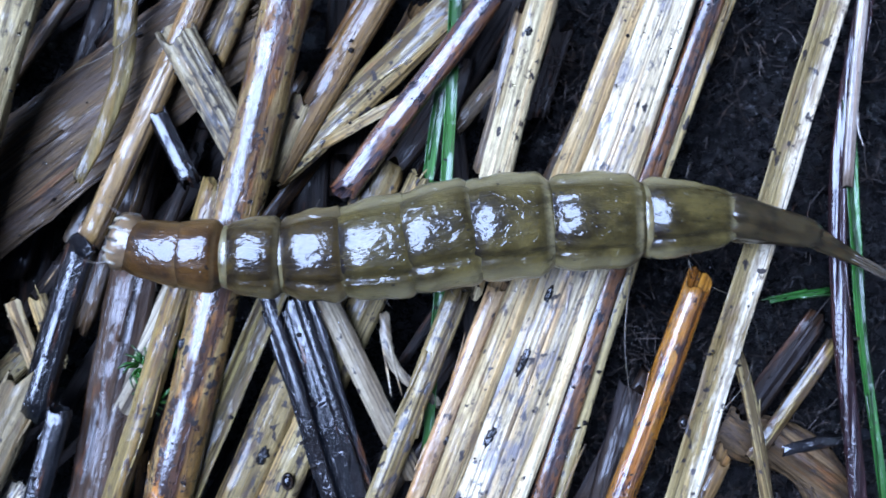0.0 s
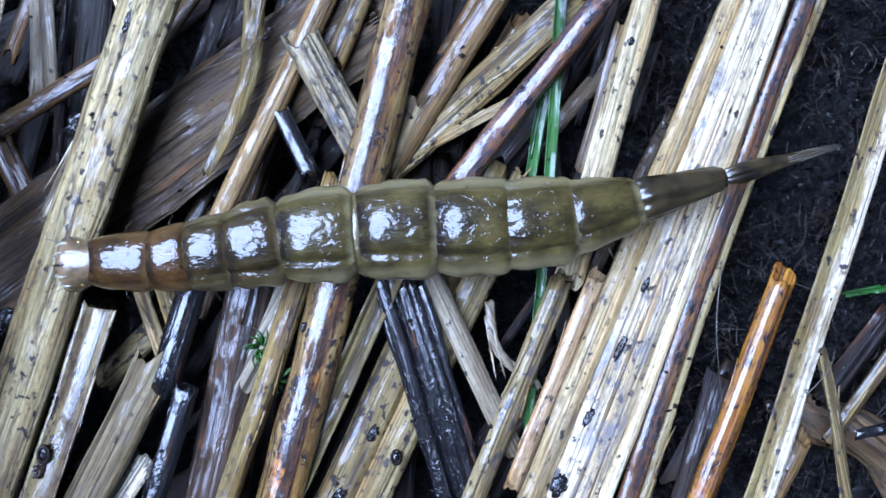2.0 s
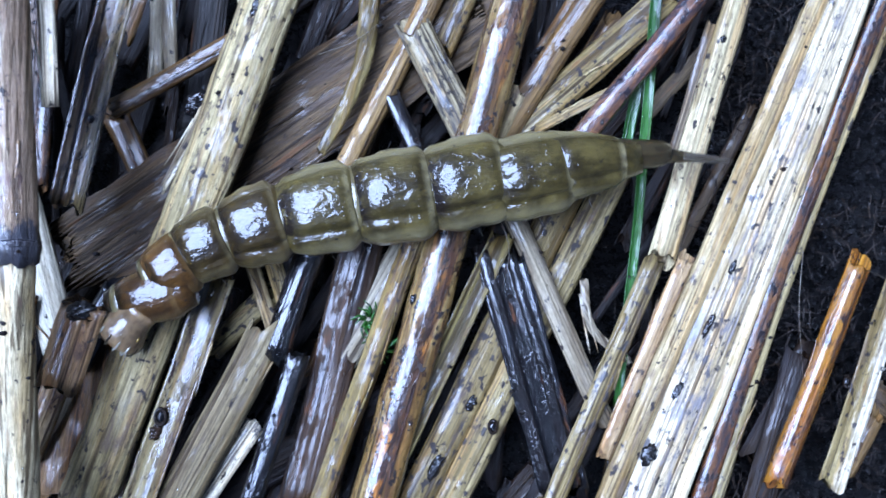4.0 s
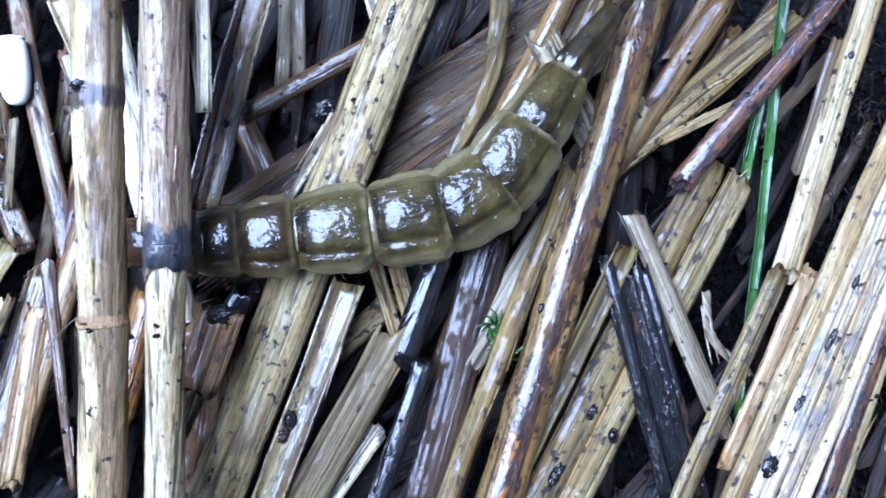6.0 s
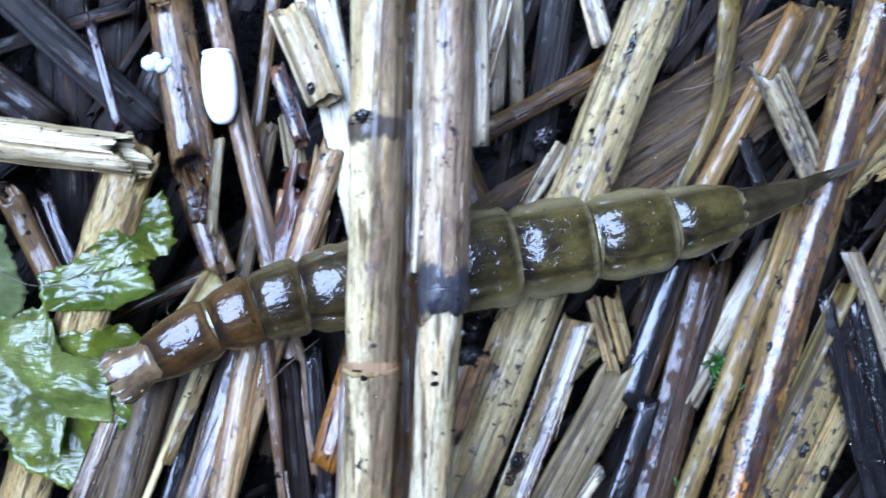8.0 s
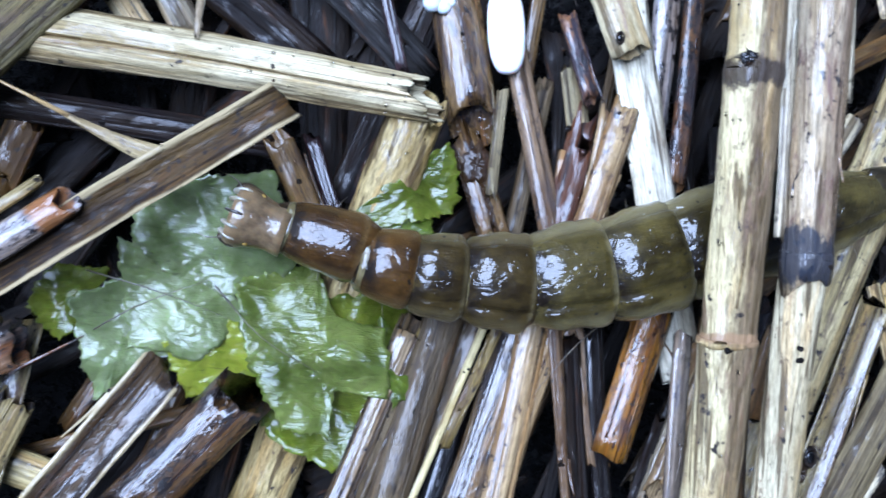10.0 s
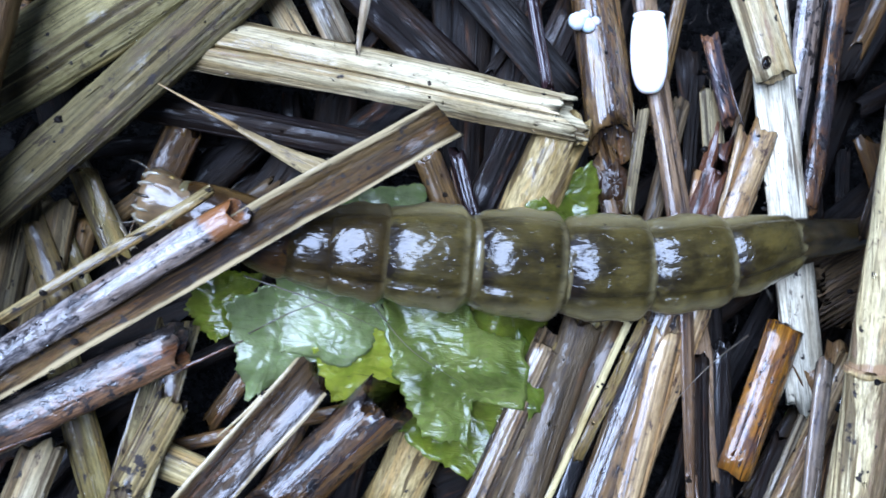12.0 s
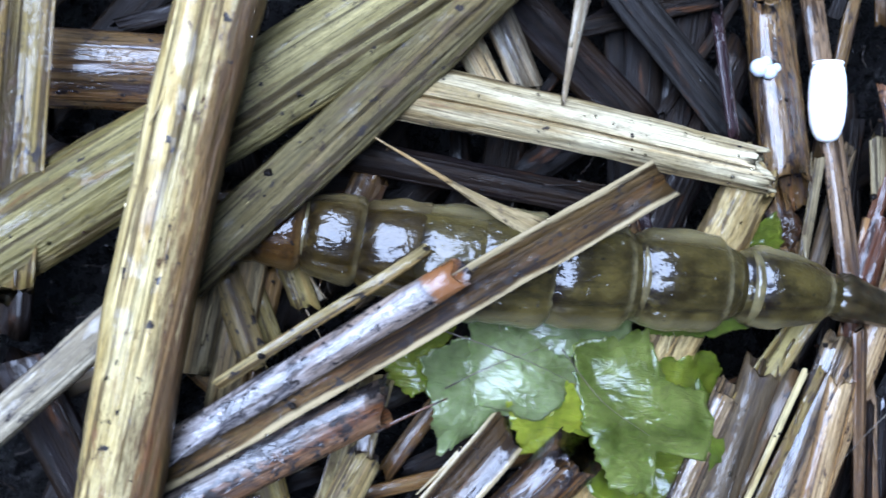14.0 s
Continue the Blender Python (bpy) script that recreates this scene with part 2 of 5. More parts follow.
blueblack = straw_material("blue_black_straw", (0.03, 0.024, 0.022), (0.010, 0.008, 0.008), (0.004, 0.004, 0.005), 0.3, 0.0, 1.0, sheen=0.08, ribbing=0.7)
blackcream = straw_material("black_cream_straw", (0.30, 0.21, 0.13), (0.11, 0.07, 0.045), (0.012, 0.010, 0.010), 0.5, 0.6, 1.0, right=(0.30, 0.21, 0.09), ribbing=1.0)
blackrust = straw_material("black_rust_straw", (0.26, 0.14, 0.06), (0.05, 0.03, 0.018), (0.012, 0.01, 0.01), 0.7, 0.6, 1.0, swell=1.6, ribbing=0.15)
brownwet = straw_material("brown_wet_straw", (0.15, 0.09, 0.048), (0.07, 0.04, 0.022), (0.04, 0.025, 0.018), 0.3, 0.2, 0.6, ribbing=0.6)
channelbrown = straw_material("brown_pitted_straw", (0.27, 0.185, 0.095), (0.15, 0.095, 0.045), (0.02, 0.014, 0.012), 0.45, 0.9, 0.12, pale_rim=0.76)
lilacspot = straw_material("lilac_spotted_straw", (0.34, 0.29, 0.25), (0.16, 0.10, 0.07), (0.012, 0.010, 0.011), 0.65, 1.3, 0.8, right=(0.16, 0.06, 0.02), edge_at=-0.1, ribbing=0.15)
brownrim = straw_material("brown_rimmed_straw", (0.18, 0.115, 0.06), (0.08, 0.048, 0.024), (0.03, 0.02, 0.016), 0.4, 0.5, 0.8, ribbing=0.5, pale_rim=0.95)
purple = straw_material("purple_straw", (0.12, 0.075, 0.075), (0.05, 0.028, 0.03), (0.016, 0.012, 0.014), 0.4, 0.4, 0.95, ribbing=1.4)
purplebrown = straw_material("purple_brown_straw", (0.36, 0.26, 0.18), (0.22, 0.13, 0.075), (0.04, 0.03, 0.028), 0.35, 0.4, 0.75)
orangecream = straw_material("orange_cream_straw", (0.56, 0.43, 0.28), (0.36, 0.20, 0.09), (0.06, 0.03, 0.02), 0.5, 0.5, 0.8)
leafbrown = straw_material("dead_leaf", (0.27, 0.20, 0.13), (0.13, 0.09, 0.055), (0.05, 0.035, 0.025), 0.5, 0.3, 0.2, 0.9)
# upright, upright2: brown right half, deepened to paint the side away from the sun
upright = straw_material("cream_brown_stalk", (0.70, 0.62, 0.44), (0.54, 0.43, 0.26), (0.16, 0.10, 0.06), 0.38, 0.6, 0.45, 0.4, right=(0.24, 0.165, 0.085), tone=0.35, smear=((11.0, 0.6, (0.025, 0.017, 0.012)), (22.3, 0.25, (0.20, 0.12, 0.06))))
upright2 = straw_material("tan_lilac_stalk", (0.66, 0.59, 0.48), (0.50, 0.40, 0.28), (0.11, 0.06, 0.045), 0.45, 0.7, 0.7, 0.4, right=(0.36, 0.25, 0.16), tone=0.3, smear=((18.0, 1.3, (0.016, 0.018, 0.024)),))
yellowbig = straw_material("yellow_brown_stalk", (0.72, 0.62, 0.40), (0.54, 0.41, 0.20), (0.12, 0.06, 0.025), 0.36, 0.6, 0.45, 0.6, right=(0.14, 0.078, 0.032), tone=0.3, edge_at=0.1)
greyolive = straw_material("grey_olive_stalk", (0.32, 0.27, 0.16), (0.20, 0.16, 0.085), (0.06, 0.04, 0.025), 0.42, 0.7, 0.15, 0.7, tone=0.3)
paleolive = straw_material("pale_olive_stalk", (0.50, 0.44, 0.27), (0.32, 0.27, 0.13), (0.10, 0.075, 0.04), 0.35, 0.5, 0.3, 0.6, tone=0.3)
# near-black: the shade deep in the gaps is part of this colour
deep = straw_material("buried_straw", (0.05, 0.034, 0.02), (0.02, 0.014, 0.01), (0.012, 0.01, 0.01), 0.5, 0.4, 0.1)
green = straw_material("grass_green", (0.10, 0.30, 0.06), (0.045, 0.17, 0.03), (0.03, 0.07, 0.02), 0.1, 0.15, 0.6)


def soil_material():
    k = Nodes("wet_peat_soil")
    tc = k.node("ShaderNodeTexCoord")
    mul = k.node("ShaderNodeVectorMath")
    mul.operation = "SCALE"
    mul.inputs["Scale"].default_value = 1000
    k.link(tc.outputs["Object"], mul.inputs[0])
    v = mul.outputs[0]
    crumbs, grit = k.noise(v, (1.3, 1.3, 1.3), 8, 0.78), k.noise(v, (6, 6, 6), 4, 0.65)
    col = k.mix(k.ramp(crumbs, 0.35, 0.7), (0.0008, 0.0008, 0.0008), (0.005, 0.0042, 0.004))
    # paler bluish grit, its colour raised to paint glints on the wet crumbs
    col = k.mix(k.ramp(grit, 0.60, 0.70), col, (0.055, 0.055, 0.06))
    k.link(col, k.bsdf.inputs["Base Color"])
    k.bsdf.inputs["Specular IOR Level"].default_value = 0.7
    k.link(k.ramp(crumbs, 0.3, 0.7, 0.14, 0.42), k.bsdf.inputs["Roughness"])
    k.relief(k.maths("ADD", crumbs, k.maths("MULTIPLY", grit, 0.4)), 1.0, 0.0014)
    return k.mat


soil = soil_material()


# ---- ground: one sheet of dark peat that reaches the horizon ----
def ground_height(x, y):
    p = Vector((x, y, 0))
    near = max(0.0, 1 - max(0, abs(x + 35) - 75) / 300) * max(0.0, 1 - max(0, abs(y) - 36) / 300)
    rise = 2.3 / (1 + math.exp(max(-40, min(40, -(x - 6) / 2.5))))
    return -8.0 + near * (rise * 1.7 + 1.1 * noise.noise(p * 0.16) + 0.55 * noise.noise(p * 0.55) + 0.3 * noise.noise(p * 1.3))


def ground():
    bm = bmesh.new()
    def steps(lo, hi, step):
        inner = list(np.arange(lo, hi + 0.01, step))
        out = [4000.0 * 10 ** q for q in (2, 1, 0)]
        return [-o for o in out] + [lo - 300, lo - 60] + inner + [hi + 60, hi + 300] + out[::-1]
    xs, ys = steps(-110, 40, 0.8), steps(-36, 36, 0.8)
    rows = []
    for x in xs:
        row = []
        for y in ys:
            row.append(bm.verts.new((x * MM, y * MM, ground_height(x, y) * MM)))
        rows.append(row)
    for a, b in zip(rows, rows[1:]):
        for i in range(len(a) - 1):
            bm.faces.new((a[i], b[i], b[i + 1], a[i + 1])).smooth = True
    me = bpy.data.meshes.new("ground")
    bm.to_mesh(me)
    bm.free()
    me.materials.append(soil)
    tagged(new("ground", me), "dark wet peaty soil under the straw", "ground", kind="structure")


ground()


# ---- builders ----
def part(name, bm, material, parent=None, label=""):
    """Links a bmesh as one mesh object, under a thing where one is given."""
    me = bpy.data.meshes.new(name)
    bmesh.ops.recalc_face_normals(bm, faces=bm.faces[:])
    bm.to_mesh(me)
    bm.free()
    for p in me.polygons:
        p.use_smooth = True
    me.materials.append(material)
    ob = new(name, me)
    if parent is not None:
        ob.parent = parent
    return tagged(ob, label) if label else ob


def bend_points(points, count):
    """Even points on a smooth curve through the given ones."""
    pts = [Vector(p) for p in points]
    if len(pts) == 2:
        return [pts[0].lerp(pts[1], i / count) for i in range(count + 1)]
    ext = [pts[0] * 2 - pts[1]] + pts + [pts[-1] * 2 - pts[-2]]
    fine = []
    for i in range(1, len(ext) - 2):
        a, b, c, d = ext[i - 1:i + 3]
        for j in range(24):
            u = j / 24
            fine.append(0.5 * ((2 * b) + (c - a) * u + (2 * a - 5 * b + 4 * c - d) * u * u + (3 * b - a - 3 * c + d) * u ** 3))
    fine.append(pts[-1])
    far = [0.0]
    for a, b in zip(fine, fine[1:]):
        far.append(far[-1] + (b - a).length)
    out, j = [], 0
    for i in range(count + 1):
        want = far[-1] * i / count
        while j < len(far) - 2 and far[j + 1] < want:
            j += 1
        u = (want - far[j]) / max(1e-9, far[j + 1] - far[j])
        out.append(fine[j].lerp(fine[j + 1], u))
    return out


def ring_profile(width, flat, ribs, rib_depth, crush=0.0, crack=0):
    """A closed round or flattened outline, ribbed along its length."""
    out = []
    n = 140 if crack else max(22, min(72, ribs * 6))
    for i in range(n):
        a = 2 * math.pi * i / n
        r = 1 + rib_depth * math.cos(ribs * 2 * a) if ribs else 1.0
        r *= 1 + 0.05 * math.cos(2 * a + crush * 7) + 0.045 * math.cos(3 * a + crush * 17)
        if crack:
            r *= 1 - 0.5 * math.exp(-((a - 1.75) / 0.045) ** 2)
        out.append((width / 2 * math.cos(a) * r, width / 2 * flat * math.sin(a) * r))
    return out


def shell_profile(width, cup, thick, ribs, rib_depth, side):
    """A thin bowed outline, hollow upwards (side 1) or downwards (side -1)."""
    n = max(10, min(60, ribs * 3))
    top, low = [], []
    for i in range(n + 1):
        u = -1 + 2 * i / n
        z = side * cup * width * (u * u - 0.4) + rib_depth * width * math.cos(u * math.pi * ribs)
        edge = 1 - 0.6 * abs(u) ** 6
        top.append((u * width / 2, z + thick * edge / 2))
        low.append((u * width / 2, z - thick * edge / 2))
    return top + low[::-1]


serial = [0]
grit_spots = []


def sweep(profile, points, rng, taper=1.0, ragged=0.5, open_end=0.0, wobble=0.10, nodes=(), tops=None, slant=0.0):
    """Skins a profile along a smooth path: uneven width, slight waver, ragged ends, an open hollow end if wanted."""
    length = sum((Vector(b) - Vector(a)).length for a, b in zip(points, points[1:]))
    count = int(max(8, min(44, length / 0.9)))
    path = bend_points(points, count)
    bm = bmesh.new()
    seed = Vector((rng.uniform(0, 90), rng.uniform(0, 90), 0))
    n = len(profile)
    spread = max(abs(y) for y, _ in profile)
    teeth = [rng.uniform(0, 6.3) for _ in range(4)]
    jag = [[rng.uniform(-0.5, 0.5) * ragged for _ in range(n)] for _ in range(2)]
    for j in jag:
        for i in range(n):
            q = 6.283 * i / n
            j[i] = j[i] * 0.6 + 0.4 * j[i - 1] + ragged * spread * 0.55 * (math.sin(q + teeth[0]) * 0.6 + math.sin(3 * q + teeth[1]) * 0.5 + math.sin(7 * q + teeth[2]) * 0.3)
    rings, skin = [], []
    for s, p in enumerate(path):
        a, b = path[max(0, s - 1)], path[min(count, s + 1)]
        along = (b - a).normalized()
        side = Vector((0, 0, 1)).cross(along).normalized()
        up = along.cross(side)
        u = s / count
        grow = (1 + (taper - 1) * u) * (1 + 0.05 * noise.noise(seed + Vector((u * length * 0.35, 0, 0))))
        for f in nodes:
            grow *= 1 + 0.10 * math.exp(-((u - f) * length / 0.45) ** 2)
        drift = side * wobble * noise.noise(seed + Vector((u * length * 0.16, 7, 0))) * 1.2
        lean = 0.18 * noise.noise(seed + Vector((u * length * 0.08, 3, 1)))
        ring = []
        for i, (y, z) in enumerate(profile):
            dent = 1 + 0.045 * noise.noise(seed + Vector((u * length * 0.8, y * 2, z * 2)))
            y2, z2 = (y * math.cos(lean) - z * math.sin(lean)) * grow * dent, (y * math.sin(lean) + z * math.cos(lean)) * grow * dent
            shift = (jag[0][i] + slant * z if s == 0 else jag[1][i] - slant * z if s == count else 0.0)
            q = p + drift + side * y2 + up * z2 + along * shift
            ring.append(bm.verts.new(q * MM))
            if tops is not None and 0 < s < count and (z > 0.15 * spread or len(profile) % 2 == 0 and i < n // 2 and z > -0.2 * spread):
                tops.append((q, along))
        rings.append(ring)
    for r, t in zip(rings, rings[1:]):
        for i in range(n):
            bm.faces.new((r[i], r[(i + 1) % n], t[(i + 1) % n], t[i]))
    for which, ring in ((0, rings[0]), (1, rings[-1])):
        mid = sum((v.co for v in ring), Vector()) / n
        inward = ((path[1] - path[0]) if which == 0 else (path[-2] - path[-1])).normalized() * MM
        if open_end and which == 1 or open_end == 2:
            lip = [bm.verts.new(mid + (v.co - mid) * 0.86) for v in ring]
            bore = [bm.verts.new(mid + (v.co - mid) * 0.8 + inward * 3.5) for v in ring]
            for a, b in ((ring, lip), (lip, bore)):
                for i in range(n):
                    bm.faces.new((a[i], a[(i + 1) % n], b[(i + 1) % n], b[i]))
            bm.faces.new(bore)
        else:
            bm.faces.new(ring)
    return bm


def water_material():
    k = Nodes("water")
    k.bsdf.inputs["Base Color"].default_value = (1, 1, 1, 1)
    k.bsdf.inputs["Roughness"].default_value = 0.02
    k.bsdf.inputs["IOR"].default_value = 1.33
    k.bsdf.inputs["Transmission Weight"].default_value = 1.0
    return k.mat


water = water_material()


def beads(tops, width, rng, parent):
    """Small flat water beads that sit on the upper side of a straw."""
    bm = bmesh.new()
    for q, along in rng.sample(tops, min(len(tops), int(len(tops) * 0.022))):
        r = rng.uniform(0.05, 0.15)
        ring_a = [bm.verts.new((q + Vector((r * math.cos(a), r * 0.8 * math.sin(a), -0.02))) * MM) for a in (0, 0.9, 1.8, 2.7, 3.6, 4.5, 5.4)]
        ring_b = [bm.verts.new((q + Vector((0.65 * r * math.cos(a), 0.5 * r * math.sin(a), 0.5 * r))) * MM) for a in (0, 0.9, 1.8, 2.7, 3.6, 4.5, 5.4)]
        tip_v = bm.verts.new((q + Vector((0, 0, 0.68 * r))) * MM)
        for i in range(7):
            j = (i + 1) % 7
            bm.faces.new((ring_a[i], ring_a[j], ring_b[j], ring_b[i]))
            bm.faces.new((ring_b[i], ring_b[j], tip_v))
        bm.faces.new(ring_a[::-1])
    if bm.faces:
        tagged(part("dew", bm, water, parent, "clear water drops"), kind="stuff")
    else:
        bm.free()


def splinters(tops, width, rng, material, parent):
    """Loosened fibres that lie along a straw and lift at one end."""
    for _ in range(rng.choice((0, 1, 1, 2, 2))):
        if len(tops) < 60:
            return
        q, along = rng.choice(tops)
        span = rng.uniform(1.2, 4.0) * rng.choice((-1, 1))
        side = Vector((0, 0, 1)).cross(along)
        bow = rng.uniform(-0.35, 0.35)
        path = [q + Vector((0, 0, -0.02)), q + along * span * 0.5 + side * bow * 0.3 + Vector((0, 0, 0.06)), q + along * span + side * bow + Vector((0, 0, rng.uniform(0.1, 0.5)))]
        part("loose_fibre", sweep(shell_profile(rng.uniform(0.1, 0.28), 0.15, 0.05, 1, 0.0, -1), path, rng, taper=0.3, ragged=0.1, wobble=0), material, parent)


def laid(kind, profile, points, material, label, category="straw", nodes=(), bare=False, **opts):
    """One straw as a thing of its own, its local x along its length."""
    serial[0] += 1
    rng = random.Random(serial[0])
    p0, p1 = Vector(points[0]), Vector(points[-1])
    d = p1 - p0
    m = Matrix.Translation(p0 * MM) @ Matrix.Rotation(math.atan2(d.y, d.x), 4, "Z")
    inv = m.inverted()
    local = [(inv @ (Vector(p) * MM)) / MM for p in points]
    tops = []
    ob = part(kind, sweep(profile, local, rng, nodes=nodes, tops=tops, **opts), material)
    ob.matrix_world = m
    tagged(ob, label, category, "straw mat" if category == "straw" else "")
    width = 2 * max(y for y, _ in profile)
    for q, _ in rng.sample(tops, min(len(tops), int(len(tops) * 0.006) + 1)):
        grit_spots.append((m @ (q * MM)) / MM)
    if bare:
        return ob
    beads(tops, width, rng, ob)
    splinters(tops, width, rng, material, ob)
    for f in nodes:
        where = bend_points(local, 100)
        i = int(f * 100)
        c, ax = where[i], (where[i + 1] - where[i - 1]).normalized()
        ring = [(y * 1.07, z * 1.07) for y, z in profile]
        piece = sweep(ring, [c - ax * 0.13, c, c + ax * 0.13], rng, ragged=0.15, wobble=0)
        part("node", piece, material, ob, "raised node ring")
    return ob


def stem(points, width, material, label, ribs=0, flat=0.62, taper=1.0, ragged=0.5, nodes=(), crack=0, bare=False, rib=0.025, slant=None):
    return laid("straw", ring_profile(width, flat, ribs, rib, points[0][0] * 0.37, crack), points, material, label, nodes=nodes, bare=bare, taper=taper, ragged=ragged, open_end=2, slant=0.35 + 0.5 * (abs(points[0][1]) * 7.3 % 1) if slant is None else slant)


def tube(points, width, material, label, flat=0.75, ragged=0.35):
    return laid("straw", ring_profile(width, flat, 0, 0), points, material, label, ragged=ragged, open_end=1, slant=1.3)


def strip(points, width, material, label, ribs=3, flat=0.13, cup=0.10, taper=1.0, ragged=0.6, bare=False):
    return laid("straw", shell_profile(width, cup, flat * width, ribs, 0.012, -1), points, material, label, bare=bare, taper=taper, ragged=ragged)


def channel(points, width, material, label, hollow=0, ribs=2, taper=1.0, ragged=0.6, rib=0.01):
    side = 1 if hollow else -1
    return laid("straw", shell_profile(width, 0.22, 0.14 * width, ribs, rib, side), points, material, label, taper=taper, ragged=ragged)


def blade(points, width, material, label):
    return laid("grass_blade", shell_profile(width, 0.2, 0.12 * width, 2, 0.01, 1), points, material, label, "grass", taper=0.7, ragged=0.2)


# ---- straws, right to left ----
channel([(20.6, 15.1, 0.3), (11.3, -15.5, 0.3)], 1.61, creamrim, "pale cream split straw with a white rim", hollow=1)
stem([(13.2, -1.9, -0.4), (8.2, -15.7, -0.4)], 1.57, amber, "glossy wet amber straw with a cut end")
stem([(22.4, 14.9, -0.8), (20.8, 4.1, -0.8), (21, -5, -0.8), (22, -15.3, -0.8)], 1.03, purple, "thin purple-black wet straw")
strip([(21.8, 14.7, 0), (20.9, 3.1, 0)], 0.60, bluegrey, "thin blue-grey wet straw sliver")
blade([(21.1, 7.7, -0.6), (21.5, 1, -0.6), (22, -5.6, -0.6), (23.3, -15.2, -0.6)], 0.67, green, "bright green grass blade among straws")
strip([(21.1, -5.3, -2), (16.5, -11.8, -2)], 0.87, yellow, "short pale yellow straw")
strip([(15.1, -5.3, -0.6), (16, -8.6, -0.6), (17.1, -15, -0.6)], 0.73, tan, "curved thin tan straw")
stem([(14.4, -11.2, -0.5), (12.6, -14.9, -0.5)], 1.21, brown, "short brown straw stub")
blade([(17.6, -3, -2.5), (21, -2.4, -2.5)], 0.41, green, "short green grass tip on the soil")
strip([(20.6, -4, -3), (16.5, -9.7, -3)], 1.46, dark, "dark brown decaying straw")
strip([(15.3, -10.4, -3.2), (19.7, -11.9, -3.2), (22.3, -15.7, -3.2)], 2.87, leafbrown, "brown decaying leaf scrap on the soil")
strip([(11.3, -7.4, -2.5), (7.6, -14.6, -2.5)], 1.88, dark, "dark brown decaying straw")
stem([(24.3, -10.3, -3), (18.4, -11.6, -3)], 0.70, black, "black wet twig on the soil")
stem([(10.8, 15.6, -0.9), (3.9, -2, -0.9), (-1.5, -16, -0.9), (-4.8, -24.7, -0.9)], 1.58, cream, "pale cream straw in a dense bundle", ribs=5)
strip([(12.3, 15.5, -0.7), (6.1, -2, -0.7), (0.8, -15.9, -0.7), (-2.5, -24.6, -0.7)], 3.03, white, "broad whitish ribbed straw with grey stains", ribs=9)
stem([(13.5, 15.6, -0.8), (7.8, -2, -0.8), (2.8, -16, -0.8), (-0.3, -24.7, -0.8)], 0.85, creamw, "whitish wet straw in a dense bundle")
stem([(14.9, 15.6, -1.1), (8.6, -2, -1.1), (4.2, -16.1, -1.1), (1.4, -25.3, -1.1)], 1.16, rustspot, "brown and lilac mottled wet straw")
strip([(16, 15.7, -1.3), (9.6, -1.4, -1.3), (5.3, -16.1, -1.3), (2.7, -25.1, -1.3)], 0.74, tan, "narrow tan straw at the bundle's rim")
stem([(5.9, 17.3, -0.6), (0.8, -2.3, -0.6)], 1.74, cream, "pale cream straw with a frayed end", ribs=4)
strip([(3.8, 12.4, -1.2), (1.5, 3.9, -1.2)], 0.91, grey, "grey weathered straw sliver")
strip([(0.4, -2.4, -0.4), (-6.5, -20.2, -0.4)], 1.31, tan, "spotted tan straw lying over the bundle")
stem([(2.6, -2, -1), (-2.2, -14.5, -1)], 1.04, orangecream, "reddish tan straw in a dense bundle")
blade([(0.4, 16.6, -1.6), (-0.1, 6.5, -1.6), (-0.5, -1, -1.6), (-1.4, -11.6, -1.6)], 0.74, green, "bright green grass blade among straws")
blade([(-0.3, 10.2, -2.4), (-1.4, 2.9, -2.4)], 0.86, green, "green grass blade in a gap between straws")
stem([(3.4, 15, -0.9), (-5.9, 2.8, -0.9)], 1.50, rust, "rust and blue-black wet straw with a broken end")
strip([(1.3, 14.4, -2.4), (-10.2, 3.7, -2.4)], 2.08, tan, "tan weathered straw under others")
strip([(-1, 8.9, -1.6), (-6.9, 5.6, -1.6)], 0.64, cream, "thin pale straw sliver")
channel([(-3.1, 15, -1.9), (-9.9, 3.7, -1.9)], 1.68, brown, "brown split straw with a torn edge")
strip([(-8.2, 7.9, -1.6), (-9.9, 4, -1.6)], 1.22, cream, "short cream straw with a cut end")
stem([(-8, 16.5, -0.65), (-16.5, -18.6, -0.65)], 2.73, lilacrust, "broad wet straw mottled lilac-white and rust", flat=0.85)
stem([(-12.7, 3.3, -0.6), (-19.7, -18.7, -0.6)], 1.37, yellow, "yellow straw beside a broad rust straw")
channel([(-9, -1.3, -0.9), (-15, -15.1, -0.9)], 1.45, olive, "olive-yellow split straw among other straws", hollow=1)
channel([(-9.1, -2.3, -1.3), (-4.5, -16.8, -1.3)], 2.99, black, "black wet split straw with a blue sheen", hollow=1, ragged=0.8, ribs=3, rib=0.02)
stem([(-10.2, -1.9, -1), (-5.5, -16.8, -1)], 0.83, blueblack, "black wet straw strand with a blue sheen", flat=0.8)
stem([(-8.4, -2.2, -1), (-3.8, -16.3, -1)], 0.69, blueblack, "black wet straw strand with a blue sheen", flat=0.8)
strip([(-8.6, 0.8, -1.1), (-2.1, -12.5, -1.1)], 1.32, grey, "grey-brown straw along a black one")
strip([(-3.5, 4.5, -2.1), (-14, -18.5, -2.1)], 2.19, tan, "spotted tan straw with a cut end")
strip([(-1.6, 3.5, -2.2), (-11.8, -18.6, -2.2)], 1.98, tan, "spotted tan straw with a cut end")
strip([(-3.7, -3.8, -1.6), (-3.1, -6.6, -1.6), (-0.7, -8.6, -1.6)], 0.56, grey, "thin curled grey straw shaving")
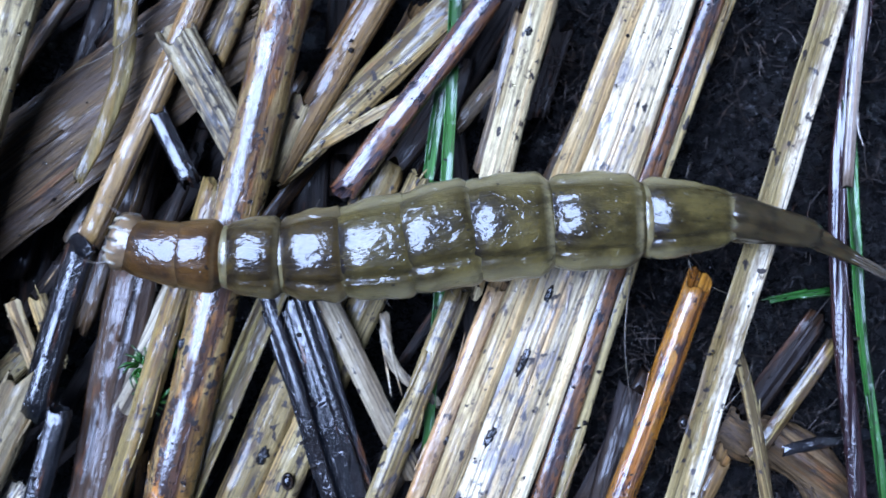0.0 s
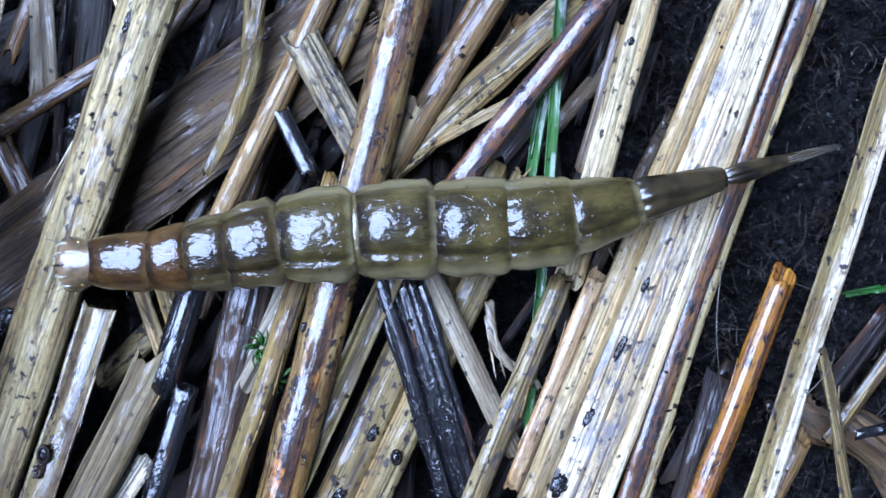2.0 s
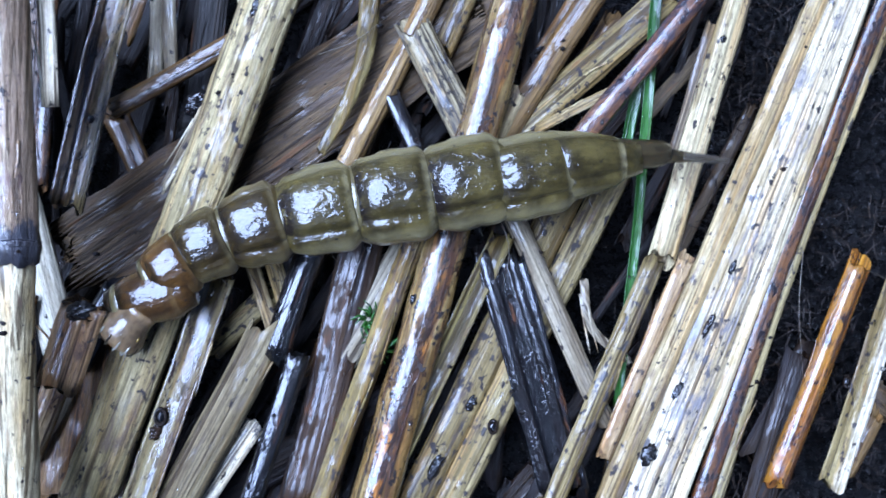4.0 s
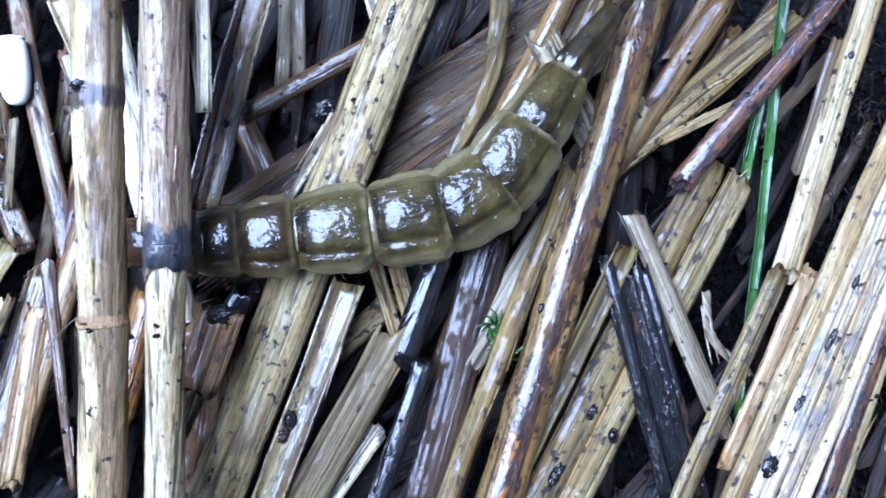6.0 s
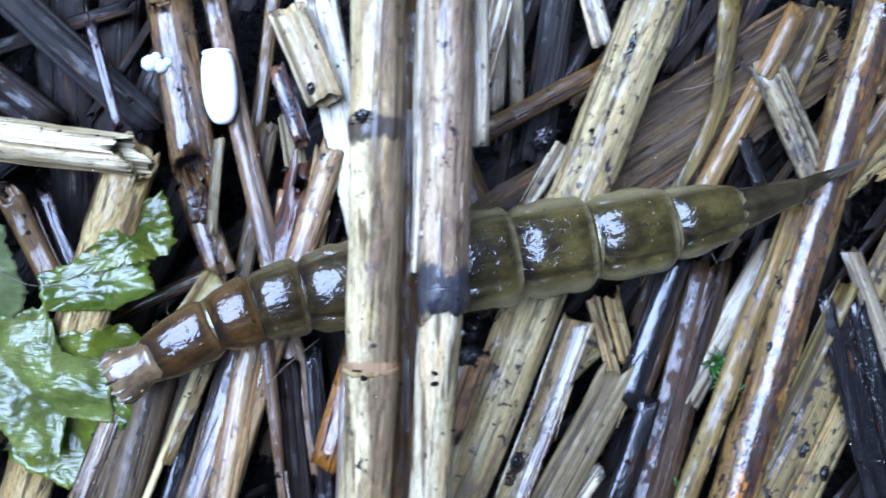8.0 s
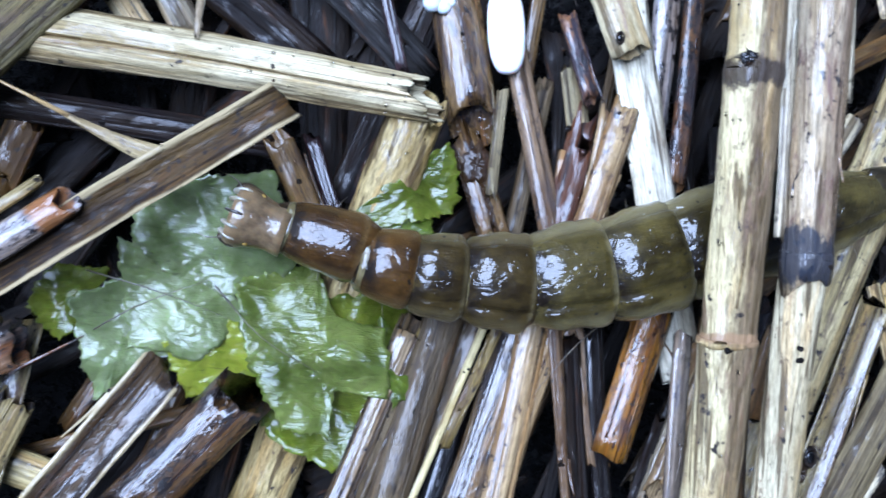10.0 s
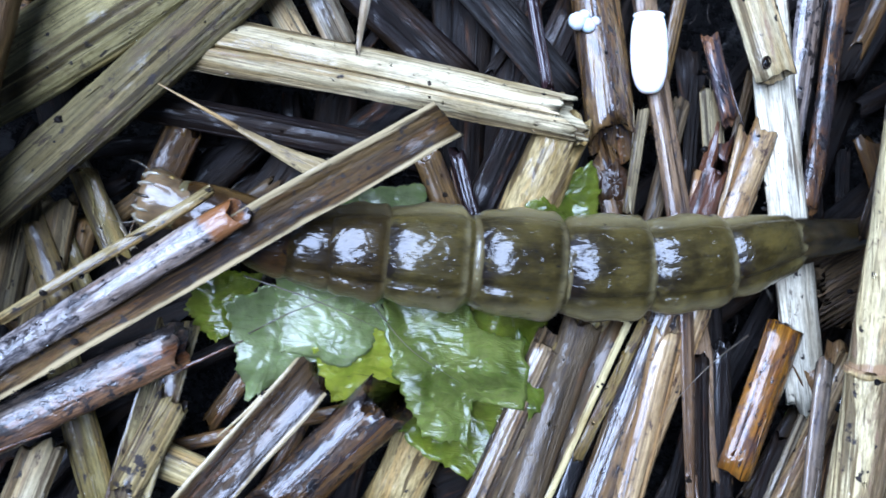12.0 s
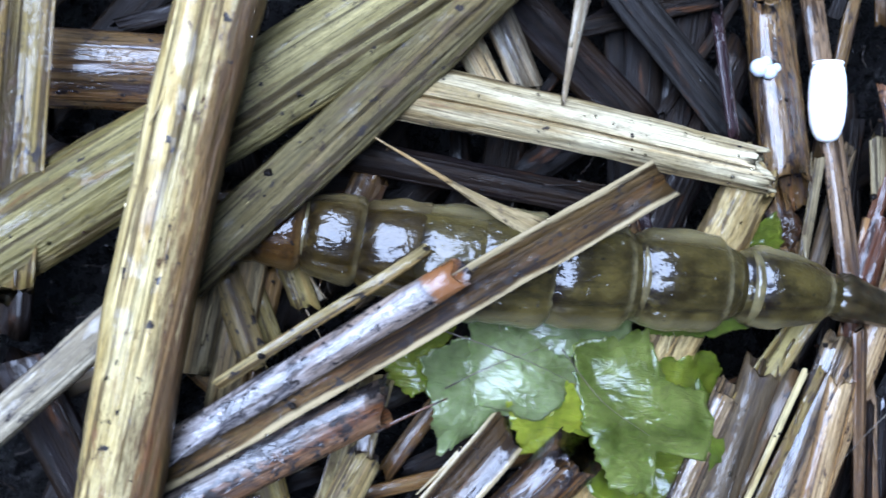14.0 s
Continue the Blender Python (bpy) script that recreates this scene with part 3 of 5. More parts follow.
stem([(-14.9, 11.6, -0.9), (-11, 4.5, -0.9)], 2.06, olivegrey, "olive-grey broken straw stub")
stem([(-16.2, 7.5, -1.4), (-14.1, 3.3, -1.4)], 1.15, blueblack, "blue-black wet straw piece")
strip([(3.2, -8.2, -2), (1.3, -16.3, -2)], 0.65, cream, "thin cream straw sliver")
stem([(-12.9, 15.4, -1.5), (-15.6, 9.3, -1.5), (-19.8, 0.1, -1.5)], 1.48, lilactan, "lilac-tan wet straw among other straws")
stem([(-10.7, 15.9, -1.8), (-13.1, 10.1, -1.8)], 1.42, tan, "tan straw partly buried")
strip([(-10.3, 14.3, -2.5), (-21.8, 5.8, -2.5), (-34.6, -3.7, -2.5)], 6.25, leafbrown, "broad grey-brown ribbed dead leaf", ribs=24, flat=0.04, cup=0.1)
strip([(-17.5, 15.5, -0.9), (-17.7, 9.9, -0.9), (-18.9, 6.1, -0.9), (-20.2, 3.6, -0.9)], 1.44, olive, "curved olive translucent dry blade", taper=0.5)
stem([(-22.5, 14.8, 0.6), (-33.4, -18.6, -0.6)], 3.33, tanbig, "thick olive-tan ribbed straw", ribs=7, flat=0.5)
strip([(-27.2, 5.7, -1.1), (-29.7, 0.8, -1.1)], 1.11, white, "white straw sliver with a pointed end", taper=0.4)
channel([(-25.8, -4.3, -0.2), (-30.2, -18.5, -0.2)], 1.91, glossy, "glossy yellow-olive split straw", hollow=1)
stem([(-22.8, -7.2, -0.7), (-28.7, -19.5, -0.7)], 2.55, greytan, "grey-tan straw with a ragged broken end", flat=0.5, ragged=1.0)
stem([(-19.8, -0, -0.5), (-22.5, -9.1, -0.5)], 1.65, blueblack, "black wet straw with a blue sheen")
stem([(-21, -8.8, -0.6), (-23.8, -18.7, -0.6)], 1.37, blueblack, "black wet straw with a blue sheen")
strip([(-17.2, -0.7, -1.6), (-20.7, -18, -1.6)], 2.59, brownwet, "brown wet decaying straw", ribs=4)
channel([(-13.3, 0.6, -1.7), (-19.5, -11, -1.7)], 1.96, grey, "grey weathered straw with frayed edges")
strip([(-24.4, -3.2, -2.2), (-22.6, -8.2, -2.2)], 0.92, cream, "cream straw blade in a gap")
strip([(-23.2, -3, -2.5), (-21.9, -6.8, -2.5)], 1.07, creamy, "pale yellow straw blade in a gap")
stem([(-23, -5.1, -3), (-26.8, -8.9, -3)], 1.65, tan, "tan straw in a gap")
strip([(-23.7, -13.1, -1.6), (-27.4, -19, -1.6)], 1.61, white, "white wet straw strip")
channel([(-32, 14.3, 0.4), (-34.7, -0.4, 0.4)], 2.09, blackcream, "black-brown split straw with cream rims", hollow=1)
stem([(-25.1, 10.5, -1.2), (-33.1, 5.5, -1.2)], 1.25, brown, "brown straw crossing a gap")
strip([(-27.4, 15.8, -3.2), (-28.4, 4.5, -3.2)], 2.09, slate, "slate-dark wet straw in a gap")
strip([(-30.4, 15.3, -2.4), (-29.8, 7.9, -2.4)], 0.85, grey, "thin grey straw in a gap")
strip([(-33.3, 5.4, -3), (-31.3, 1.4, -3)], 1.65, brown, "brown straw scrap in a gap")
strip([(-35.2, -6.9, -1.4), (-33, -11.6, -1.4), (-36, -17.9, -1.4)], 3.14, russet, "russet leaf scrap with a torn edge", flat=0.06)
stem([(-31.9, -5, -0.8), (-34.3, -9.9, -0.8)], 1.72, blueblack, "blackened wet straw scrap")
blade([(-14.1, -3.6, -2.2), (-19.2, -11.8, -2.2)], 0.46, green, "thin green blade deep between straws")
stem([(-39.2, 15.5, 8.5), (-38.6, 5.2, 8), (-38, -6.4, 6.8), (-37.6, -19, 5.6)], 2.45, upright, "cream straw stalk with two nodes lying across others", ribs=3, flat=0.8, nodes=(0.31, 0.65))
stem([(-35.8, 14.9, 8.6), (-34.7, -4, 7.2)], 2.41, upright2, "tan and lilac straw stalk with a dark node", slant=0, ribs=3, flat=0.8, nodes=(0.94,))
stem([(-34.8, -3.3, 7.2), (-34.4, -18.9, 5.6)], 2.09, creamw, "pale cream straw stalk below a dark node", slant=0, ribs=3, flat=0.8)
strip([(-37, 11.8, 4.3), (-35.3, -16.9, 3.9)], 1.59, brown, "brown shaded straw between two stalks", ribs=4)
strip([(-34.2, 14.1, 7.2), (-33.4, 4.3, 6.9)], 0.91, whitesmooth, "white straw strip with a square end", ragged=0.1)
strip([(-36.7, 12, 7.2), (-36, -2.2, 7.2)], 0.81, whitesmooth, "thin white straw beside a stalk")
strip([(-38.9, -7, 4.6), (-38.7, -16.8, 4.6)], 0.92, bluegrey, "blue-grey wet straw beside a stalk")
stem([(-43.6, 11.7, 0.4), (-41.1, 6.9, 0.4)], 2.08, creamw, "whitish straw with a small hole near its end", flat=0.5, ragged=0.25)
strip([(-42.5, 14, -0.6), (-35.5, -9.4, -1.8)], 2.34, whitesmooth, "long white straw strip with a frayed end", ragged=1.2)
tube([(-50.9, 13.1, -3.6), (-48.25, 2.5, -2.4)], 2.56, lilacbrown, "hollow lilac-brown straw with an open end", flat=0.75)
stem([(-48.2, 13.2, -3.4), (-45.1, 2.4, -2.5), (-39.8, -14.4, -1.9)], 1.29, purplebrown, "thin purple-brown wet straw")
channel([(-42.2, 2.9, -2.2), (-43.4, -3.6, -2.2)], 2.08, redbrown, "red-brown jagged straw piece", ragged=2.0)
stem([(-40.4, 4.7, -1.2), (-45.8, -17.8, -1.2)], 1.63, orangecream, "cream and orange straw")
stem([(-44.3, -4.6, -1.4), (-47.4, -18.1, -1.4)], 2.10, bluewhite, "brown wet straw with a blue-white sheen", flat=0.5)
stem([(-46.9, -7.5, -2.2), (-48.8, -18.1, -2.2)], 1.25, black, "blackened wet straw among other straws")
channel([(-47.8, -6.6, -1.5), (-51.4, -18.2, -1.5)], 2.46, greybrown, "grey-brown split straw with a yellow rim", hollow=1)
strip([(-46.6, -6.5, -0.9), (-50.2, -18.1, -0.9)], 0.40, creamy, "thin pale rim of a split straw")
stem([(-50.4, -8, -1.3), (-53.5, -18.2, -1.3)], 1.69, bluewhite, "brown wet straw with a blue-white sheen")
stem([(-51.3, 3.2, -0.6), (-57.1, -18.2, -3.8)], 2.70, creamy, "thick cream straw, bent and torn at one end", ribs=5, flat=0.55)
tube([(-58.1, -11.6, -0.9), (-63.2, -18, -0.9)], 2.74, blackrust, "black and rust rotten straw end")
channel([(-62.2, -11.2, -0.6), (-67, -18.5, -0.6)], 2.28, brownrim, "brown wet split straw with a square end", hollow=1)
channel([(-37.8, -5.6, -0.9), (-39.6, -13.7, -0.9)], 2.14, amber, "amber split straw with a square cut end", ragged=0.2)
strip([(-34.3, -8.5, -2.4), (-36.9, -17.3, -2.4)], 1.37, grey, "grey straw under others")
stem([(-41, -7.1, -1.8), (-39.2, -17.8, -1.8)], 1.00, blueblack, "blue-black thin wet straw")
stem([(-70.9, 3.5, -0.4), (-61.8, 3.4, -0.1), (-51.4, 3, 0.1)], 2.69, creamtube, "thick cream straw with a long dark crack", taper=0.8, ribs=3, flat=0.6, crack=1)
stem([(-72.5, 0.6, -2.6), (-58.1, 0.3, -2.6)], 1.53, dark, "dark brown shaded straw")
strip([(-62.7, -1.7, 1.6), (-65, -1.1, 1.6), (-67.8, -0.1, 1.6)], 1.14, cream, "pale pointed straw splinter over a gap", taper=0.08, ragged=0.1)
channel([(-58, 1.5, 3), (-76.2, -13, 1.4), (-79.6, -15.7, 0.3)], 1.98, channelbrown, "brown wet split straw with pale rims", hollow=1, ragged=0.3)
stem([(-66.5, -4, 3.0), (-75.6, -11.8, 1.7), (-79.5, -14.9, 0.8)], 1.47, bluespot, "black spotted wet straw with a painted blue-white sheen")
strip([(-67.9, -3.3, 2.2), (-75.6, -10.1, 2.2)], 0.55, tan, "thin tan straw sliver with a pointed end")
stem([(-68.3, -10.4, 0.2), (-77.6, -16.6, 0.2)], 2.05, lilacspot, "lilac and rust wet straw with black spots", flat=0.5)
stem([(-68.4, -13.2, -1.5), (-70.1, -18, -1.5)], 1.64, tan, "tan straw under others")
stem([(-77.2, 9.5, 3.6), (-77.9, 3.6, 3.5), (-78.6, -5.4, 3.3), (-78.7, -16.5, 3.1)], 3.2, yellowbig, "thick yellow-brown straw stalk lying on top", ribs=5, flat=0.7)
stem([(-64.1, 12.0, 0.2), (-70.4, 3.4, 0.2), (-78.2, -6.4, 0.2)], 2.53, greyolive, "thick grey-olive ribbed straw", ribs=6, flat=0.5)
stem([(-66.8, 11.6, 0.2), (-75.1, 3.0, 0.2), (-86.6, -6.9, 0.2)], 4.05, paleolive, "thick pale olive straw", ribs=8, flat=0.45)
channel([(-85.4, 6.2, 0.6), (-84.4, -7.7, 0.6)], 2.02, yellow, "yellow split straw with a dark rim", hollow=1)
stem([(-85.5, 2, -3), (-76.9, 3.2, -3)], 3.50, lilacbrown, "lilac-brown wet tube in a gap", flat=0.5)
stem([(-85, -14.2, 0.8), (-79.9, -8, 0.8)], 1.52, grey, "grey straw with a node")
stem([(-76.2, -5.7, -1.8), (-74.2, -9.6, -1.8)], 1.46, tan, "tan straw leaning in a gap")
strip([(-74.3, -5.5, -2.8), (-74.7, -11.4, -2.8)], 1.87, brown, "brown straw leaning in a gap")
strip([(-84.2, -11, -2.4), (-79.7, -17.9, -2.4)], 2.39, dark, "dark straw in a gap")
strip([(-78.1, -9.2, -3), (-74.7, -11.5, -3)], 1.61, brown, "brown straw in a gap")
strip([(-62.1, 10.7, 0.6), (-62.3, 4.5, 0.6)], 0.94, grey, "frayed grey straw splinter hanging over a gap", taper=0.25, ragged=1.0)
strip([(-66, 10.8, -3.4), (-56.7, 4.6, -3.4)], 2.44, dark, "dark brown straw deep in a gap")
strip([(-60.4, 12.6, -3.2), (-51.1, 5.1, -3.2)], 2.16, slate, "slate-grey straw deep in a gap")
stem([(-54.4, 10.4, -1.4), (-52.4, 4.5, -1.4)], 0.67, purple, "thin purple wet straw")
strip([(-66.9, 7, -1.9), (-64.8, 4.4, -1.9)], 1.47, creamw, "whitish straw piece among other straws")
strip([(-65.5, 8.9, -2.8), (-63, 5.3, -2.8)], 1.60, grey, "grey straw in a gap")
strip([(-75.1, -4.6, -2), (-75.3, -11.7, -2)], 1.68, greytan, "grey-tan straw leaning in a gap")
strip([(-74.3, -3.1, -2.4), (-72.2, -6.9, -2.4)], 1.30, olive, "olive straw leaning in a gap")
stem([(-70, -0.2, -3), (-70.9, -3.4, -3)], 1.72, brown, "brown straw piece deep in a gap")
stem([(-58.2, 0.5, -1.9), (-55.2, -4.6, -1.9)], 1.36, brown, "brown glossy straw in a gap")
strip([(-56.5, 0.8, -2.4), (-54.4, -4, -2.4)], 0.78, purple, "purple-brown straw in a gap")
strip([(-54, -10.3, -3), (-52, -16.6, -3)], 1.69, dark, "dark straw in a gap")
channel([(-68.7, -9.5, -1.6), (-70, -19.5, -1.6)], 2.01, glossy, "glossy tan split straw under others", hollow=1)
stem([(-70.1, -15.9, -2.6), (-66, -17.2, -2.6)], 1.72, creamy, "pale yellow straw end in a gap")
strip([(-74.1, -16.3, -2), (-75, -20.1, -2)], 1.98, creamw, "whitish straw strip under others")
strip([(-74, -12.3, -2.8), (-71.1, -19.1, -2.8)], 1.72, olive, "olive straw leaning in a gap")
strip([(-74.9, -2.5, -2.6), (-72, -6.5, -2.6)], 1.14, grey, "grey straw leaning in a gap")
strip([(-76.8, -5.1, -1.6), (-77, -10.4, -1.6)], 1.96, greytan, "grey-tan straw strip under others")
strip([(-75.3, -5.3, -2.4), (-73.4, -8.9, -2.4)], 1.03, olive, "olive straw leaning in a gap")
strip([(-48.6, 1.9, -2.6), (-46.4, -3.2, -2.6)], 1.71, lilacbrown, "lilac-brown torn straw below an open tube", ragged=1.0)
strip([(-47, 4.5, -1.9), (-47, -0.9, -1.9)], 0.62, greytan, "thin grey-tan straw among other straws")
stem([(-44.1, 8.9, -1.6), (-42.3, 4.7, -1.6)], 0.95, rust, "rust wet straw behind a white strip")
strip([(-43.3, 6.4, -2.4), (-42.3, 2, -2.4)], 1.25, greytan, "grey-tan torn straw among other straws")
strip([(-42.9, 1.9, -2.4), (-43.3, -5.2, -2.4)], 1.30, russet, "russet straw under others")
strip([(-40.9, 4.3, -1.9), (-41.5, -2.5, -1.9)], 1.46, orangecream, "cream and orange straw strip")
channel([(-38.4, 14.7, -2), (-38.5, 2.3, -2)], 1.57, bluespot, "rust wet straw with a painted blue sheen")
stem([(-37.1, 14.2, -1.6), (-37.2, 0.6, -1.6)], 1.11, rustspot, "rust and lilac wet straw")
stem([(-33.9, -6.8, -0.9), (-36.9, -15.3, -0.9)], 1.53, orangecream, "pinkish cream straw among other straws")
stem([(-48.8, -6.5, -1.2), (-51.1, -17.8, -1.2)], 2.02, greybrown, "grey-brown flat straw among other straws")
stem([(-44.3, -6.6, -1), (-45.5, -17.5, -1)], 1.68, orangecream, "orange-tan wet straw among other straws")
strip([(-42.2, -7.9, -1.6), (-40.7, -17.5, -1.6)], 1.36, dark, "dark straw in a gap")
strip([(-31.1, 17.1, -3), (-31, 8, -3)], 0.91, grey, "thin grey straw in a gap")
strip([(-26.7, 17.2, -2), (-24.8, 12.1, -2)], 1.37, white, "white straw scrap among other straws")
strip([(-3.5, 16.2, -2.6), (-6.5, 10.9, -2.6)], 1.04, brown, "curled brown straw among other straws")
strip([(-32.6, -6.2, 3.2), (-33.8, -10.5, 3.2)], 2.48, russet, "russet wet leaf scrap beside a stalk", flat=0.06)
strip([(10.1, -8, -1.4), (7.3, -18.5, -1.4)], 2.11, dark, "dark brown straw among other straws")
strip([(-44, -4, -0.6), (-41.6, -17.5, -0.6)], 0.89, purplebrown, "thin lilac-brown wet straw sliver", taper=0.5)
strip([(-45.9, -6.3, -0.5), (-48.4, -13.7, -0.5)], 0.61, yellow, "thin yellow straw rim")
channel([(-46.7, -3.3, -1.4), (-49.9, -9.3, -1.4)], 1.59, olive, "olive split straw with a yellow rim", hollow=1)


# ---- buried straws that close the gaps, the shade there put into their near-black colour ----
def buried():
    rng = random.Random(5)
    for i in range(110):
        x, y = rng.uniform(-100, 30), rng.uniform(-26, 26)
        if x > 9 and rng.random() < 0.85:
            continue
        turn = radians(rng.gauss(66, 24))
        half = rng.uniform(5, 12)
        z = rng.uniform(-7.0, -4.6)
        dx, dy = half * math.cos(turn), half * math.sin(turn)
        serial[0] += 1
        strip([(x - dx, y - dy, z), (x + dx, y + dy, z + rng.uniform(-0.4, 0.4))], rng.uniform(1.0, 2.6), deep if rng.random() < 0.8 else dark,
              "straw buried under others, near-black with the gaps' shade", bare=True)


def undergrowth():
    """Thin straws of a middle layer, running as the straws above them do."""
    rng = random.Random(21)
    # mostly near-black kinds, so the gaps' shade is in the straws' own colour
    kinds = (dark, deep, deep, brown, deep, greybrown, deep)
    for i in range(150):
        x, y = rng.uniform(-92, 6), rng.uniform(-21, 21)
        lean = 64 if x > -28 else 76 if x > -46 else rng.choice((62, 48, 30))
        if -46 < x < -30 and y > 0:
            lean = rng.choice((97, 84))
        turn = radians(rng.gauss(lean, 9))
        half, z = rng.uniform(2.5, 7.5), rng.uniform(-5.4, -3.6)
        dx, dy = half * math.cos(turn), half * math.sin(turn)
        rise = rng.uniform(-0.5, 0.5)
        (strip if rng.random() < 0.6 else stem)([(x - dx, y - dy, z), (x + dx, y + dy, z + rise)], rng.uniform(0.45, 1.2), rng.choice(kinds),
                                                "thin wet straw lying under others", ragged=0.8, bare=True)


buried()
undergrowth()


def cone_mesh(stations, n=24, high=0.85, ridge=0.0):
    """A body of rings along local x; ridge: depth of its lengthwise folds."""
    bm = bmesh.new()
    rings = []
    for x, w in stations:
        ring = []
        for i in range(n):
            q = 2 * math.pi * i / n
            r = w / 2 * (1 + ridge * math.cos(9 * q + 0.4 * x) * math.sin(2 * q + x))
            ring.append(bm.verts.new((x * MM, r * math.cos(q) * MM, r * high * math.sin(q) * MM)))
        rings.append(ring)
    for r, t in zip(rings, rings[1:]):
        for i in range(n):
            bm.faces.new((r[i], r[(i + 1) % n], t[(i + 1) % n], t[i]))
    bm.faces.new(rings[0])
    bm.faces.new(rings[-1])
    return bm


# ---- torn green leaf under and beside the straws ----
def leaf_material(name, light, dark, crumple=0.00028):
    k = Nodes(name)
    v = k.coords()
    vein, cloud = k.noise(v, (0.7, 5.0, 1.0), 4, 0.6, 0.8), k.noise(v, (0.45, 0.45, 0.45), 4, 0.6)
    col = k.mix(k.ramp(cloud, 0.35, 0.65), dark, light)
    col = k.mix(k.ramp(vein, 0.62, 0.72, 0.0, 0.6), col, (0.02, 0.026, 0.008))
    k.link(col, k.bsdf.inputs["Base Color"])
    k.link(k.ramp(cloud, 0.3, 0.7, 0.26, 0.46), k.bsdf.inputs["Roughness"])
    k.bsdf.inputs["Specular IOR Level"].default_value = 0.1
    k.bsdf.inputs["Coat Weight"].default_value = 0.9
    k.bsdf.inputs["Coat Roughness"].default_value = 0.09
    k.bsdf.inputs["Coat IOR"].default_value = 1.40
    k.bsdf.inputs["Subsurface Weight"].default_value = 0.45
    k.bsdf.inputs["Subsurface Radius"].default_value = (0.6, 1.0, 0.3)
    k.bsdf.inputs["Subsurface Scale"].default_value = 0.0006
    k.relief(k.maths("ADD", k.noise(v, (0.55, 0.95, 0.7), 3, 0.5, 1.2), k.maths("ADD", k.maths("MULTIPLY", vein, 0.2), k.maths("MULTIPLY", k.noise(v, (3.0, 4.0, 3.0), 4, 0.65), 0.12))), 0.8, crumple)
    bump = [n for n in k.tree.nodes if n.bl_idname == "ShaderNodeBump"][0]
    k.link(bump.outputs[0], k.bsdf.inputs["Coat Normal"])
    return k.mat


leaf_green = leaf_material("leaf_green", (0.090, 0.104, 0.009), (0.034, 0.044, 0.004), 0.000180)
leaf_lime = leaf_material("leaf_lime", (0.16, 0.175, 0.014), (0.075, 0.088, 0.008), 0.00016)
leaf_pale = leaf_material("leaf_pale", (0.135, 0.160, 0.072), (0.060, 0.074, 0.022), 0.000200)
leaf_dark = leaf_material("leaf_dark", (0.065, 0.084, 0.008), (0.022, 0.034, 0.004), 0.000126)
leaf_sheet = leaf_material("leaf_sheet", (0.125, 0.150, 0.066), (0.052, 0.066, 0.020), 0.000160)
leaf_web = leaf_material("leaf_web", (0.095, 0.112, 0.024), (0.032, 0.043, 0.006), 0.000240)
leaf_scrap = tagged(new("leaf_scrap"), "torn wet green leaf crumpled among straws", "leaf")


def leaf_lobe(outline, z, material, label):
    """A thin crumpled lobe: the outline made uneven, filled towards its middle, with folds and a thin rim."""
    count, rings = 160, 16
    pts = [Vector((x, y, 0)) for x, y in outline]
    mid = sum(pts, Vector()) / len(pts)
    lens = [(pts[(i + 1) % len(pts)] - p).length for i, p in enumerate(pts)]
    edge, total = [], sum(lens)
    for i in range(count):
        want, j = total * i / count, 0
        while want > lens[j]:
            want, j = want - lens[j], j + 1
        p = pts[j].lerp(pts[(j + 1) % len(pts)], want / lens[j])
        p = p + (p - mid).normalized() * (0.16 * noise.noise(p * 1.1) + 0.20 * noise.noise(p * 3.1) + 0.16 * noise.noise(p * 7.0))
        edge.append(p)
    bm = bmesh.new()
    def sheet(drop):
        made = []
        for r in range(1, rings + 1):
            row = []
            for p in edge:
                q = mid + (p - mid) * (r / rings)
                fold = 0.85 * noise.noise(Vector((q.x * 0.30, q.y * 0.36, z))) + 0.10 * noise.noise(q * 1.3) + 0.05 * noise.noise(q * 3.5) + 0.55 * abs(noise.noise(Vector((q.x * 0.30 + q.y * 0.22, q.y * 0.10, z * 3)))) + 0.3 * (r / rings) ** 4 * noise.noise(p * 0.8)
                row.append(bm.verts.new(Vector((q.x, q.y, z + fold - drop)) * MM))
            made.append(row)
        heart = bm.verts.new(Vector((mid.x, mid.y, z + 0.1 - drop)) * MM)
        for i in range(count):
            j = (i + 1) % count
            bm.faces.new((heart, made[0][i], made[0][j]))
            for a, b in zip(made, made[1:]):
                bm.faces.new((a[i], b[i], b[j], a[j]))
        return made[-1]
    a, b = sheet(0.0), sheet(0.09)
    for i in range(count):
        j = (i + 1) % count
        bm.faces.new((a[i], b[i], b[j], a[j]))
    return part("lobe", bm, material, leaf_scrap, label)


leaf_lobe([(-59.4, -6.7), (-55.6, -5.4), (-54.4, -7.9), (-51.9, -8.3), (-51.4, -11.7), (-54.1, -11.5), (-54.1, -13.7), (-56.4, -13.5), (-58.4, -10.4)], -0.9, leaf_web, "pale bluish-green wet lobe")
leaf_lobe([(-64.9, -5.2), (-60.2, -6.7), (-58.3, -8.2), (-60.6, -10.6), (-63.9, -10.2)], -1.2, leaf_pale, "pale bluish-green wet lobe")
leaf_lobe([(-59.4, -8.5), (-55.5, -7.1), (-51.4, -6.2), (-50.4, -7.2), (-50.9, -8.6), (-50.8, -10.2), (-52, -13.4), (-53.6, -15.5), (-56.1, -14.6), (-58.9, -12.2)], -1.6, leaf_green, "broad green lobe")
leaf_lobe([(-62.3, -10), (-61.1, -8.2), (-59.8, -8.4), (-57, -9.5), (-59.4, -12.1), (-61, -12.5)], -1.0, leaf_lime, "folded lime-green lobe")
